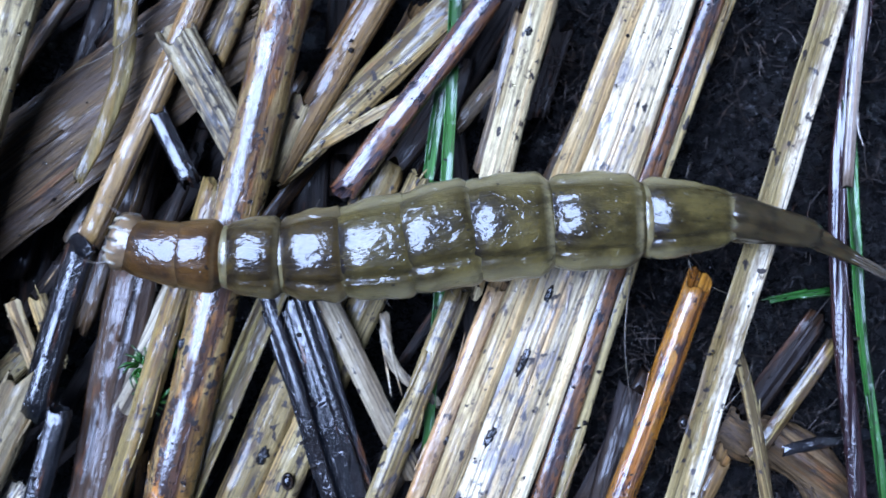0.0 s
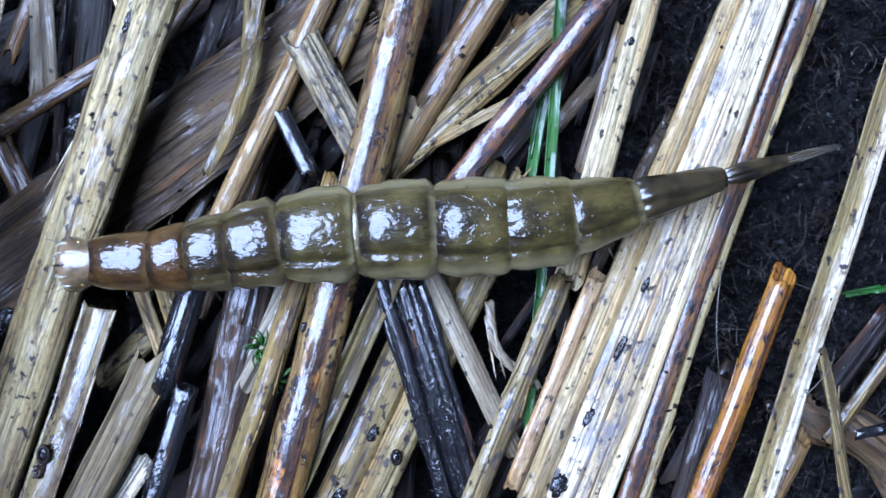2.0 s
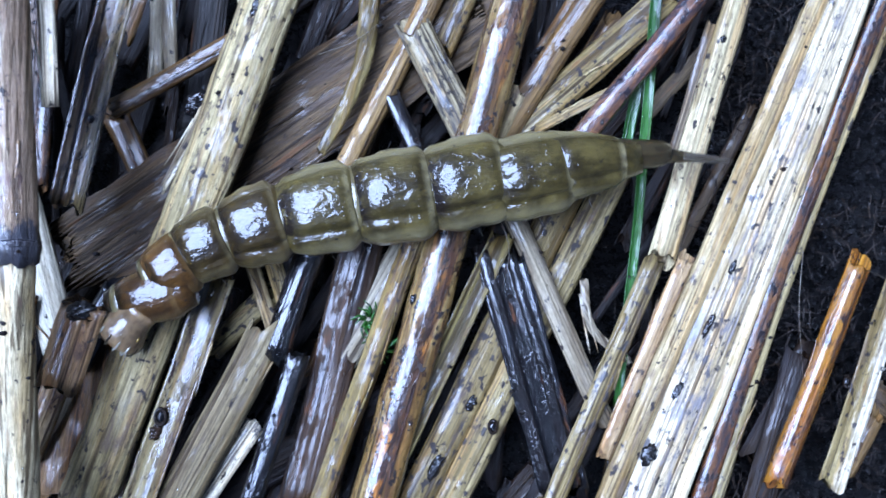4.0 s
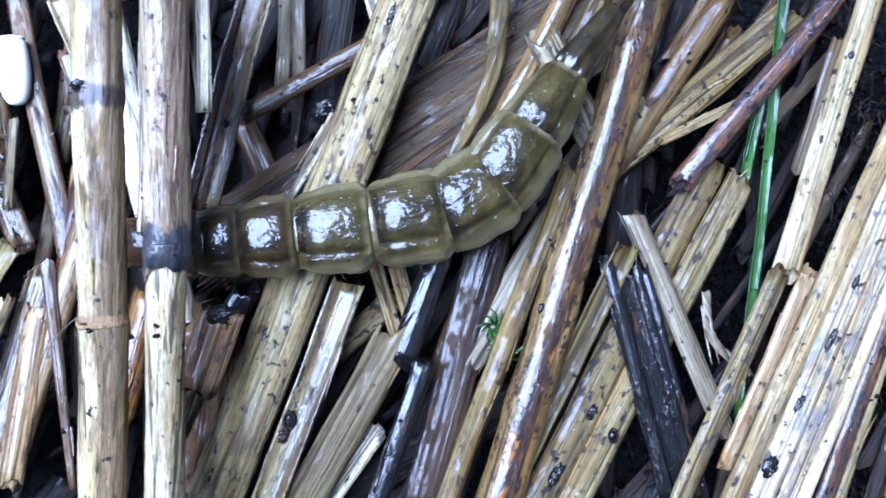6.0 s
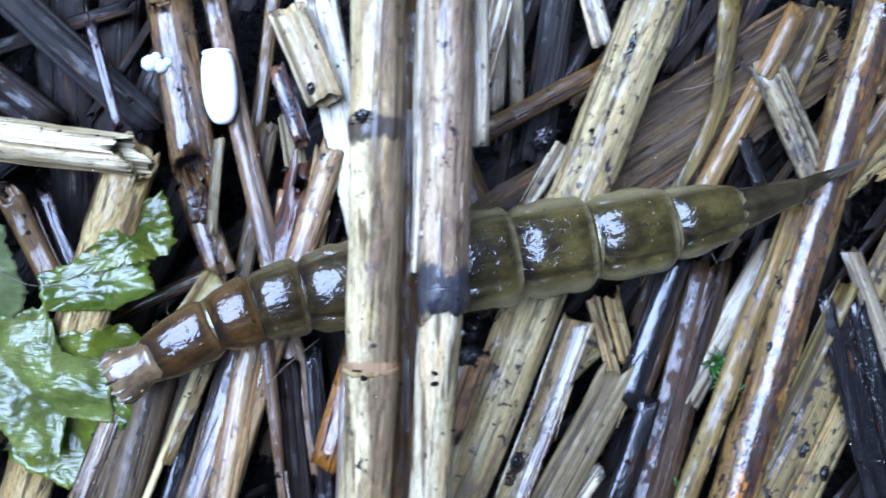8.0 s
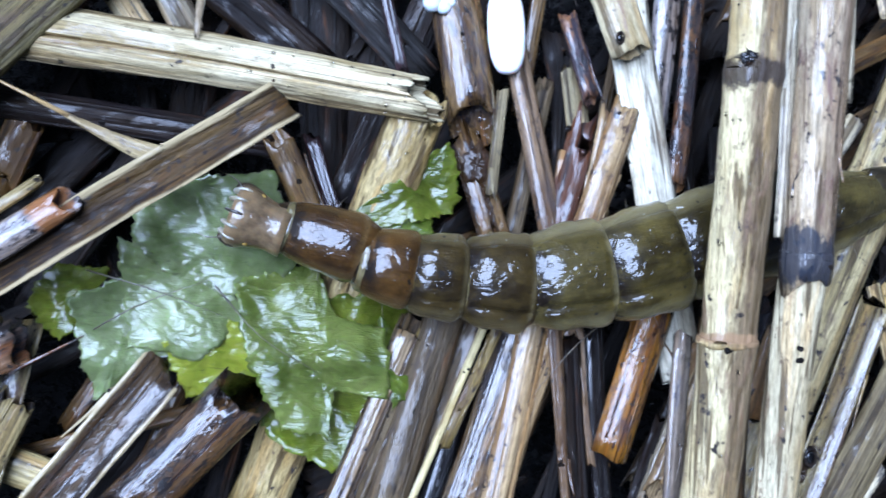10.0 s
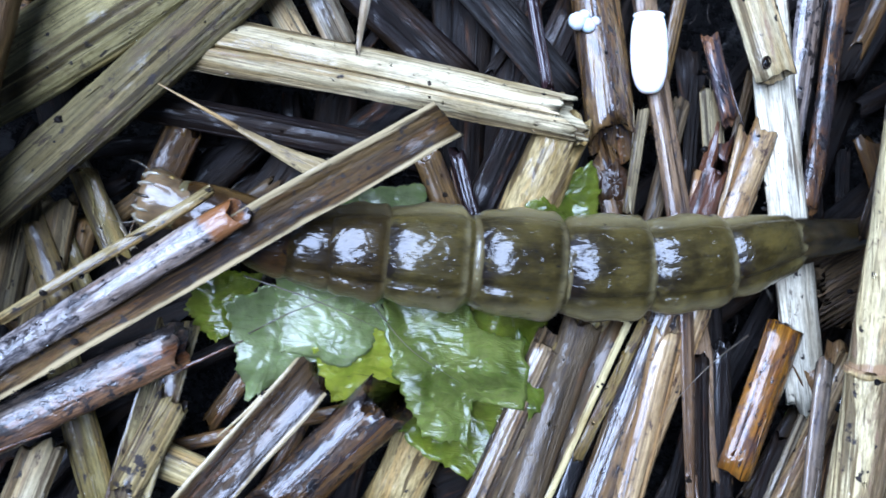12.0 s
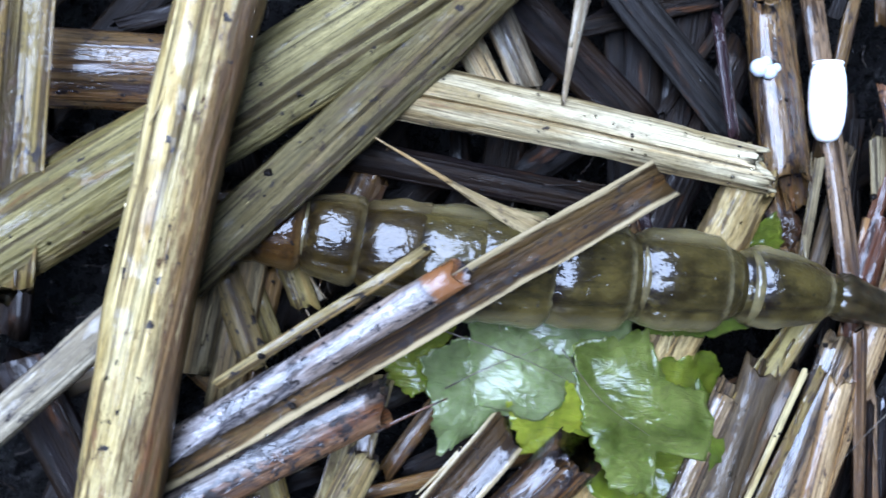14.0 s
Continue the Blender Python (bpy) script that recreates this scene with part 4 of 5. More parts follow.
leaf_lobe([(-66.8, -8.3), (-64.3, -7), (-61.6, -7.5), (-60.9, -11.1), (-63.3, -11.4), (-65, -12.9), (-66.2, -9.9)], -1.4, leaf_sheet, "pale bluish-green wet lobe")
leaf_lobe([(-68.7, -8.9), (-67.6, -6.8), (-65.1, -6.7), (-66, -9.3), (-66.8, -10.3)], -1.5, leaf_green, "green lobe")
leaf_lobe([(-55.6, -4.3), (-52.4, -1), (-49.8, 1.3), (-49.1, -0.1), (-49.1, -2.2), (-51.9, -3.1)], -0.8, leaf_green, "pointed green lobe")
leaf_lobe([(-56.1, -3.7), (-53.1, -2.6), (-50.3, -2.7), (-49.6, -4.2), (-52, -5.5), (-55.5, -5.8)], -1.2, leaf_dark, "dark green lobe")
leaf_lobe([(-64.6, -2.9), (-60.9, -1.8), (-58.2, -1.2), (-56.4, -4.8), (-57.2, -6.8), (-59.8, -7.5), (-64, -6.2)], -1.0, leaf_sheet, "pale bluish-green wet lobe")
leaf_lobe([(-52.1, -7.8), (-50.3, -8.8), (-50.4, -11.4), (-51.2, -12.1), (-52.3, -11.5), (-52.8, -9)], -1.3, leaf_dark, "dark green lobe")


# ---- white cocoon and white droppings ----
def waxy(name, light, dark):
    k = Nodes(name)
    v = k.coords()
    k.link(k.mix(k.ramp(k.noise(v, (1.2, 1.2, 1.2), 4), 0.3, 0.7), dark, light), k.bsdf.inputs["Base Color"])
    k.bsdf.inputs["Roughness"].default_value = 0.35
    k.bsdf.inputs["Subsurface Weight"].default_value = 0.2
    k.bsdf.inputs["Subsurface Scale"].default_value = 0.0005
    k.relief(k.noise(v, (4, 4, 4), 3), 0.25, 0.0001)
    return k.mat


lump_wax = waxy("pale_wax", (0.50, 0.55, 0.58), (0.36, 0.40, 0.42))
white_wax = waxy("white_wax", (0.90, 0.90, 0.88), (0.82, 0.82, 0.80))
cocoon = part("cocoon", cone_mesh([(-2.1, 0.3), (-2.05, 0.75), (-1.9, 1.15), (-1.6, 1.5), (-1.1, 1.8), (-0.3, 1.98), (0.5, 1.98), (1.2, 1.88), (1.65, 1.72), (1.85, 1.55), (1.9, 1.35)], 36, 0.85), white_wax)
cocoon.matrix_world = pose(-47.2 * MM, 7.5 * MM, -1.9 * MM, 0, 0, 99)
tagged(cocoon, "smooth white oval cocoon with a flat cap", "cocoon")
part("cap", cone_mesh([(1.84, 1.5), (2.0, 1.7), (2.08, 1.55), (2.1, 0.9)], 30, 0.85), white_wax, cocoon, "flat white cap")


def dropping():
    ob = tagged(new("white_lump"), "small bluish-white waxy lump on a brown straw", "lump")
    ob.matrix_world = pose(-51.2 * MM, 8.55 * MM, -2.2 * MM)
    for x, y, r in ((0, 0, 0.5), (0.6, -0.1, 0.42), (0.3, 0.38, 0.3), (0.95, 0.18, 0.26)):
        lump = part("lobe", cone_mesh([(-r, 0.2 * r), (-0.85 * r, 1.1 * r), (-0.3 * r, 1.9 * r), (0.3 * r, 1.9 * r), (0.85 * r, 1.0 * r), (r, 0.2 * r)], 16, 0.8), lump_wax, ob)
        lump.location = (x * MM, y * MM, 0)
    return ob


dropping()


# ---- soil fibres, hair roots, moss ----
fibre_mat = straw_material("root_fibre", (0.20, 0.18, 0.17), (0.08, 0.07, 0.065), (0.03, 0.025, 0.025), 0.3, 0.0, 0.9)


def soil_fibres():
    rng = random.Random(11)
    verts, faces = [], []
    for _ in range(3400):
        if rng.random() < 0.72:
            x, y, z0 = rng.uniform(5, 30), rng.uniform(-19, 19), -3.9
        else:
            x, y, z0 = rng.uniform(-95, 6), rng.uniform(-20, 20), -6.6
        turn, span, w = rng.uniform(0, 6.28), rng.uniform(0.6, 2.6), rng.uniform(0.025, 0.07)
        bend = rng.uniform(-1.2, 1.2)
        p = Vector((x, y, z0 + rng.uniform(-0.6, 0.5)))
        for s in range(6):
            d = Vector((math.cos(turn), math.sin(turn), rng.uniform(-0.25, 0.25)))
            sd = Vector((-d.y, d.x, 0)) * w / 2
            for off in (sd, Vector((0, 0, w)), -sd):
                verts.append((p + off) * MM)
            if s:
                b = len(verts) - 6
                for i in range(3):
                    j = (i + 1) % 3
                    faces.append((b + i, b + j, b + 3 + j, b + 3 + i))
            p = p + d * span / 6
            turn += bend / 5
    me = bpy.data.meshes.new("soil_fibres")
    me.from_pydata(verts, [], faces)
    me.materials.append(fibre_mat)
    tagged(new("soil_fibres", me), "fine dark root fibres on wet soil", "fibres", kind="stuff")


soil_fibres()


def soil_crumbs():
    """Small angular clods that lie on the soil."""
    rng = random.Random(31)
    verts, faces = [], []
    for _ in range(7500):
        if rng.random() < 0.75:
            x, y = rng.uniform(4, 31), rng.uniform(-20, 20)
        else:
            x, y = rng.uniform(-95, 4), rng.uniform(-20, 20)
        r = 0.08 + 0.5 * rng.random() ** 3
        c = Vector((x, y, ground_height(x, y) + 0.25 * r))
        b = len(verts)
        for z, n, w in ((-0.7, 5, 0.7), (0.0, 5, 1.0), (0.6, 5, 0.6)):
            for i in range(n):
                q, k = 6.283 * i / n + z, w * r * rng.uniform(0.65, 1.25)
                verts.append((c + Vector((k * math.cos(q), k * math.sin(q), r * (z + rng.uniform(-0.2, 0.2))))) * MM)
        for s in (0, 5):
            for i in range(5):
                j = (i + 1) % 5
                faces.append((b + s + i, b + s + j, b + s + 5 + j, b + s + 5 + i))
        faces.append(tuple(b + 10 + i for i in range(5)))
    me = bpy.data.meshes.new("soil_crumbs")
    me.from_pydata(verts, [], faces)
    me.materials.append(soil)
    tagged(new("soil_crumbs", me), "black wet crumbs of peaty soil", "soil", kind="stuff")


soil_crumbs()


def grit():
    """Dark crumbs of soil that stick to the wet straws."""
    rng = random.Random(41)
    verts, faces = [], []
    for c in grit_spots:
        for _ in range(rng.choice((1, 1, 1, 2, 3))):
            r = 0.04 + 0.13 * rng.random() ** 2.5
            o = c + Vector((rng.gauss(0, 0.2), rng.gauss(0, 0.2), -0.1 * r))
            b, turn = len(verts), rng.uniform(0, 6.3)
            for z, w in ((-0.6, 0.8), (0.1, 1.0), (0.55, 0.7), (0.8, 0.3)):
                for i in range(7):
                    q, k = 0.8976 * i + turn, w * r * rng.uniform(0.7, 1.3)
                    verts.append((o + Vector((1.3 * k * math.cos(q), k * math.sin(q), r * z))) * MM)
            for s in (0, 7, 14):
                for i in range(7):
                    j = (i + 1) % 7
                    faces.append((b + s + i, b + s + j, b + s + 7 + j, b + s + 7 + i))
            faces.append(tuple(b + 21 + i for i in range(7)))
    me = bpy.data.meshes.new("grit")
    me.from_pydata(verts, [], faces)
    me.materials.append(deep)
    tagged(new("grit", me), "dark brown crumbs stuck on wet straws", "grit", kind="stuff")


grit()


def round_scar(x, y, z, r, label):
    """A small round pit with a raised rim in a straw."""
    ob = part("round_scar", cone_mesh([(-0.06, 2 * r), (0.03, 1.75 * r), (0.05, 1.4 * r), (-0.02, 1.15 * r), (-0.2, 1.1 * r)], 20, 0.7), dark)
    ob.matrix_world = pose(x * MM, y * MM, z * MM, 0, -90, 0)
    tagged(ob, label, "scar")
    part("pit", cone_mesh([(-0.1, 1.2 * r), (-0.02, 1.15 * r), (-0.01, 0.4 * r)], 16, 0.7), black, ob, "black hollow of the pit")


round_scar(-42.0, 7.45, 0.85, 0.36, "small round insect hole in a whitish straw")
round_scar(12.2, -9.3, 0.3, 0.42, "round dark scar in a cream split straw")
round_scar(-9.0, -13.0, -1.75, 0.5, "round brown scar on a spotted straw")
round_scar(-28.9, -12.7, 0.1, 0.6, "dark knot on a glossy straw")


def crust(x, y, z, wide, long, turn, seed, material, label, category="dirt"):
    """A low patch of grown-together crumbs that sticks to what lies below it."""
    bm = bmesh.new()
    n, rows = 34, [[bm.verts.new((0, 0, 0.16 * MM))]]
    for r in range(1, 10):
        row = []
        for i in range(n):
            q, u = 2 * math.pi * i / n, r / 9
            out = u * (1 + 0.38 * noise.noise(Vector((2.2 * math.cos(q), 2.2 * math.sin(q), seed))) + 0.22 * noise.noise(Vector((6 * math.cos(q), 6 * math.sin(q), seed))))
            px, py = out * long * math.cos(q), out * wide * math.sin(q)
            lump = abs(noise.noise(Vector((px * 3.2, py * 3.2, seed)))) + 0.6 * abs(noise.noise(Vector((px * 8, py * 8, seed))))
            row.append(bm.verts.new((px * MM, py * MM, ((0.05 + 0.42 * lump) * (1 - u ** 3) - 0.12 * u ** 3) * min(1.0, 1.6 * wide) * MM)))
        rows.append(row)
    for i in range(n):
        j = (i + 1) % n
        bm.faces.new((rows[0][0], rows[1][i], rows[1][j]))
        for c, d in zip(rows[1:], rows[2:]):
            bm.faces.new((c[i], d[i], d[j], c[j]))
    ob = part("crust", bm, material)
    ob.matrix_world = pose(x * MM, y * MM, z * MM, 0, 0, turn)
    return tagged(ob, label, category)


wet_mould = straw_material("wet_mould", (0.035, 0.032, 0.032), (0.014, 0.012, 0.012), (0.006, 0.005, 0.005), 0.3, 0.0, 0.8, sheen=0.14, ribbing=0.1)
for i, (x, y, z, wide, long, turn) in enumerate(((0.44, -14.2, -0.42, 0.5, 0.8, 70), (2.1, -10.2, -0.42, 0.25, 0.6, 60), (3.8, -6.2, -0.32, 0.22, 0.8, 65), (-10.4, -11.6, -1.85, 0.3, 0.55, 65), (-0.25, -10.5, -0.75, 0.2, 0.3, 60), (-12.5, -15.6, -1.75, 0.35, 0.9, 66),
                                                  (-14.2, -5.2, 0.28, 0.22, 0.32, 60), (4.1, 11.3, 0.02, 0.2, 0.25, 70), (-24.1, 11.6, 1.22, 0.25, 0.7, 72), (-33.6, 4.7, 0.45, 0.2, 0.25, 80), (5.2, -2.6, -0.35, 0.2, 0.5, 66), (-6.2, 8.6, -2.2, 0.22, 0.6, 40))):
    crust(x, y, z, wide, long, turn, 60 + i, wet_mould, "dark wet mould crust stuck on a straw")
crust(-28.1, 6.35, -2.05, 0.65, 1.0, 35, 80, wet_mould, "black wet clod of earth between straws")
crust(-32.7, -6.4, 3.5, 0.55, 0.75, 20, 81, wet_mould, "black wet clod of earth beside a stalk")
crust(-63.7, -3.75, 2.5, 0.22, 0.55, 40, 82, wet_mould, "black wet speck pair on a split straw")
crust(-39.2, 5.0, 8.85, 0.4, 0.45, 0, 83, wet_mould, "dark crumbly bud at a stalk node")
crust(-47.9, 0.6, -2.4, 0.9, 1.1, 100, 84, brownwet, "brown mud below an open straw tube")
crust(-29.3, -13.6, -0.1, 0.45, 0.6, 70, 85, brownwet, "brown wet knot of dirt on a glossy straw")


# ---- larva ----
def larva_material(name, low, high, gut_dark, pale, uneven=1.0):
    """Wet translucent cuticle: lengthwise muscle streaks, a dark broken gut along the middle, specks at the front border, pale borders."""
    k = Nodes(name)
    tc, info = k.node("ShaderNodeTexCoord"), k.node("ShaderNodeObjectInfo")
    mul = k.node("ShaderNodeVectorMath")
    mul.operation = "MULTIPLY_ADD"
    mul.inputs[1].default_value = (1000, 1000, 1000)
    shift = k.maths("MULTIPLY", info.outputs["Random"], 60.0)
    k.link(tc.outputs["Object"], mul.inputs[0])
    k.link(shift, mul.inputs[2])
    v = mul.outputs[0]
    box = k.node("ShaderNodeSeparateXYZ")
    k.link(tc.outputs["Generated"], box.inputs[0])
    along = box.outputs["X"]
    side = k.maths("ABSOLUTE", k.maths("SUBTRACT", box.outputs["Y"], 0.5), 0.0)
    flesh = k.mix(k.ramp(k.noise(v, (0.5, 0.7, 0.7), 5, 0.65), 0.36, 0.64), low, high)
    streak = k.noise(v, (0.22, 2.6, 2.6), 4, 0.6, 0.3)
    flesh = k.mix(k.ramp(streak, 0.46, 0.70, 0.0, 0.28), flesh, tuple(0.42 * c for c in low))
    gut = k.noise(v, (0.55, 1.2, 1.2), 6, 0.7, 0.4)
    flesh = k.mix(k.maths("MULTIPLY", k.ramp(gut, 0.44, 0.60, 0.0, 0.65), k.ramp(side, 0.07, 0.27, 1.0, 0.0)), flesh, gut_dark)
    grains = k.noise(v, (3.4, 3.4, 3.4), 3, 0.6)
    flesh = k.mix(k.ramp(grains, 0.64, 0.70, 0.0, 0.5), flesh, gut_dark)
    flesh = k.mix(k.maths("MULTIPLY", k.ramp(side, 0.33, 0.48), 0.6), flesh, pale)
    rim = k.maths("MULTIPLY", k.ramp(along, 0.77, 0.82), k.ramp(along, 0.835, 0.85, 1.0, 0.0))
    flesh = k.mix(k.maths("MULTIPLY", rim, k.ramp(k.noise(v, (1.0, 1.4, 1.4), 3, 0.6), 0.35, 0.6, 0.15, 0.6)), flesh, pale)
    front = k.maths("MULTIPLY", k.ramp(along, 0.36, 0.21), k.ramp(side, 0.24, 0.42, 1.0, 0.0))
    marks = k.noise(v, (1.5, 1.2, 1.2), 5, 0.7, 0.5)
    flesh = k.mix(k.maths("MULTIPLY", front, k.ramp(marks, 0.42, 0.50)), flesh, (0.006, 0.0035, 0.0015))
    flesh = k.mix(k.ramp(k.noise(v, (2.1, 2.1, 2.1), 2, 0.5), 0.71, 0.73), flesh, (0.006, 0.005, 0.004))
    k.link(flesh, k.bsdf.inputs["Base Color"])
    wrinkle, pit = k.noise(v, (2.2, 3.2, 3.2), 4, 0.6), k.noise(v, (9, 9, 9), 2, 0.5)
    k.bsdf.inputs["Roughness"].default_value = 0.35
    k.bsdf.inputs["Specular IOR Level"].default_value = 0.08
    k.bsdf.inputs["Coat Weight"].default_value = 1.0
    k.bsdf.inputs["Coat IOR"].default_value = 1.40
    k.bsdf.inputs["Coat Roughness"].default_value = 0.05
    k.bsdf.inputs["Subsurface Weight"].default_value = 0.35
    k.bsdf.inputs["Subsurface Radius"].default_value = (0.9, 0.75, 0.35)
    k.bsdf.inputs["Subsurface Scale"].default_value = 0.0009
    k.relief(k.maths("ADD", wrinkle, k.maths("ADD", k.maths("MULTIPLY", pit, 0.3), streak)), 0.5, 0.00012)
    wave = k.node("ShaderNodeBump")
    wave.inputs["Strength"].default_value, wave.inputs["Distance"].default_value = 0.8, 0.00015 * uneven
    k.link(k.maths("ADD", k.noise(v, (1.0, 1.3, 1.3), 2, 0.45, 0.8), k.maths("ADD", k.maths("MULTIPLY", k.noise(v, (2.2, 2.4, 2.4), 3, 0.55), 0.22), k.maths("MULTIPLY", k.ramp(k.noise(v, (2.4, 2.8, 2.8), 2, 0.5), 0.60, 0.66), 0.14))), wave.inputs["Height"])
    k.link(wave.outputs[0], k.bsdf.inputs["Coat Normal"])
    return k.mat


def tinted(name, low, high, coat=1.0):
    k = Nodes(name)
    v = k.coords()
    a = k.noise(v, (0.6, 0.8, 0.8), 4, 0.6)
    k.link(k.mix(k.ramp(a, 0.35, 0.68), low, high), k.bsdf.inputs["Base Color"])
    k.bsdf.inputs["Roughness"].default_value = 0.28
    k.bsdf.inputs["Specular IOR Level"].default_value = 0.2
    k.bsdf.inputs["Coat Weight"].default_value = coat
    k.bsdf.inputs["Coat IOR"].default_value = 1.36
    k.bsdf.inputs["Coat Roughness"].default_value = 0.03
    k.bsdf.inputs["Subsurface Weight"].default_value = 0.25
    k.bsdf.inputs["Subsurface Radius"].default_value = (0.9, 0.5, 0.2)
    k.bsdf.inputs["Subsurface Scale"].default_value = 0.0006
    k.relief(k.noise(v, (1.6, 5, 5), 4, 0.6), 0.3, 0.0001)
    wave = k.node("ShaderNodeBump")
    wave.inputs["Strength"].default_value, wave.inputs["Distance"].default_value = 0.8, 0.00014
    k.link(k.noise(v, (1.0, 1.4, 1.4), 2, 0.5, 0.8), wave.inputs["Height"])
    k.link(wave.outputs[0], k.bsdf.inputs["Coat Normal"])
    return k.mat


cuticle = larva_material("larva_cuticle", (0.016, 0.0112, 0.0028), (0.055, 0.041, 0.0105), (0.007, 0.0048, 0.0015), (0.17, 0.142, 0.070))
brown_cuticle = larva_material("larva_brown_cuticle", (0.010, 0.0060, 0.0015), (0.038, 0.0245, 0.0058), (0.006, 0.0032, 0.0011), (0.10, 0.078, 0.036), 0.9)
amber_skin = larva_material("larva_front_skin", (0.013, 0.0058, 0.0012), (0.056, 0.0255, 0.0045), (0.008, 0.0038, 0.0012), (0.090, 0.055, 0.020), 0.6)
head_skin = tinted("larva_head_skin", (0.025, 0.015, 0.007), (0.15, 0.10, 0.05))
plate_pale, plate_dark = tinted("mouth_plate_pale", (0.08, 0.07, 0.05), (0.22, 0.2, 0.15)), tinted("mouth_plate_dark", (0.01, 0.007, 0.004), (0.04, 0.028, 0.014))
tail_skin = tinted("larva_tail_skin", (0.005, 0.0035, 0.0015), (0.030, 0.021, 0.008), 1.0)
lobe_skin = tinted("larva_lobe_skin", (0.06, 0.045, 0.018), (0.16, 0.128, 0.062))
fold_skin = tinted("larva_fold_skin", (0.035, 0.026, 0.009), (0.11, 0.09, 0.040))
bristle_dark = tinted("bristle", (0.03, 0.025, 0.02), (0.09, 0.075, 0.055), 0.3)


RING_SHAPE = ((-0.75, 0.72), (-0.62, 0.81), (-0.55, 0.86), (-0.51, 0.90), (-0.48, 0.925), (-0.44, 0.943), (-0.38, 0.963), (-0.30, 0.985), (-0.20, 1.004), (-0.08, 1.018), (0.05, 1.028), (0.17, 1.036), (0.27, 1.036),
              (0.34, 1.028), (0.40, 1.008), (0.45, 0.968), (0.48, 0.93), (0.51, 0.89), (0.60, 0.82), (0.75, 0.72))


def turn_apart(a, b):
    return math.atan2(math.sin(a - b), math.cos(a - b))


def segment_mesh(length, w_front, w_back, high, crease, seed):
    """A body ring along local x: a flat-backed barrel, creased lengthwise above each flank, the flank knuckled, a tucked-in neck at each end."""
    bm = bmesh.new()
    n, rings = 96, []
    arch, roll = 0.20 + 0.05 * math.sin(2.3 * seed), 0.10 * math.sin(1.7 * seed + 1)
    for u, r in RING_SHAPE:
        w = w_front + (w_back - w_front) * min(1, max(0, u + 0.5))
        inner = max(0.0, min(1.0, (0.53 - abs(u)) / 0.12))
        ring = []
        for i in range(n):
            a = 2 * math.pi * i / n
            k = r
            for c, deep in ((0.52, 0.8), (math.pi - 0.98, 1.0), (-0.45, 0.7), (math.pi + 0.35, 0.9)):
                k -= r * crease * deep * inner * math.exp(-(turn_apart(a, c) / 0.11) ** 2)
            for c, span in ((0.05, 0.34), (math.pi - 0.40, 0.42)):
                knuckle = 1.0 + 0.5 * math.cos(u * 4 * math.pi + c)
                k += r * 0.6 * crease * knuckle * inner * math.exp(-(turn_apart(a, c) / span) ** 2)
            p = Vector((u * length * 0.8 + 5 * seed, 2.2 * math.cos(a), 2.2 * math.sin(a)))
            k += inner * (0.016 * noise.noise(p) + 0.011 * noise.noise(p * 2.6) + 0.003 * math.cos(14 * a + seed))
            b = a + roll
            sx = abs(math.cos(b)) ** 0.94 * (1 if math.cos(b) > 0 else -1)
            sz = abs(math.sin(b)) ** 0.88 * (1 if math.sin(b) > 0 else -1) * (1 - (arch * min(1.0, (-0.25 - u) / 0.27) ** 1.4 if u < -0.25 else 0.15 * ((u + 0.25) / 0.75) ** 1.1))
            ring.append(bm.verts.new((u * length * MM, w / 2 * sx * k * MM, w / 2 * high * sz * k * MM)))
        rings.append(ring)
    for r, t in zip(rings, rings[1:]):
        for i in range(n):
            bm.faces.new((r[i], r[(i + 1) % n], t[(i + 1) % n], t[i]))
    bm.faces.new(rings[0])
    bm.faces.new(rings[-1])
    return bm


def hair(points, thick, material, name, parent, label=""):
    path = bend_points(points, 8)
    bm = bmesh.new()
    rings = []
    for s, p in enumerate(path):
        w = thick * (1 - 0.75 * s / 8)
        a, b = path[max(0, s - 1)], path[min(8, s + 1)]
        along = (b - a).normalized()
        side = along.cross(Vector((0.1, 0.2, 1))).normalized()
        up = along.cross(side)
        rings.append([bm.verts.new((p + (side * math.cos(q) + up * math.sin(q)) * w / 2) * MM) for q in (0, 1.57, 3.14, 4.71)])
    for r, t in zip(rings, rings[1:]):
        for i in range(4):
            bm.faces.new((r[i], r[(i + 1) % 4], t[(i + 1) % 4], t[i]))
    bm.faces.new(rings[0])
    bm.faces.new(rings[-1])
    return part(name, bm, material, parent, label)


for pts in (((9.6, -1.4, -0.5), (9.1, -4.9, 0.3), (9.5, -9.1, 0.2)), ((13.6, -9.4, 0.2), (15.2, -7.2, 0.9), (15.6, -5.9, 0.9)), ((14.2, -2.2, -2.6), (16.4, -3.4, -2.4), (17.2, -5.8, -2.6)), ((-40.6, -6.3, 0.2), (-42.6, -8.2, 0.3), (-44.6, -11.2, -0.2)), ((-66.0, -6.9, -0.4), (-62.4, -7.6, 0.0), (-59.0, -8.6, -0.3)), ((-60.2, -7.0, -0.1), (-57.8, -9.2, 0.0), (-55.0, -10.6, -0.2)),
            ((-58.8, -3.2, -0.2), (-56.2, -4.3, 0.1), (-53.2, -4.2, 0.0)), ((-65.4, -9.6, -0.7), (-63.4, -8.2, -0.3), (-60.6, -6.8, -0.2)), ((-20.6, 9.6, -1.6), (-18.2, 10.4, -0.6), (-15.9, 12.4, -0.6)), ((-9.8, 0.9, -0.2), (-8.6, -1.8, 0.1), (-8.9, -4.6, -0.2))):
    tagged(hair(pts, 0.085, bristle_dark, "root_hair", None), "fine dark root hair across the straw", "root")


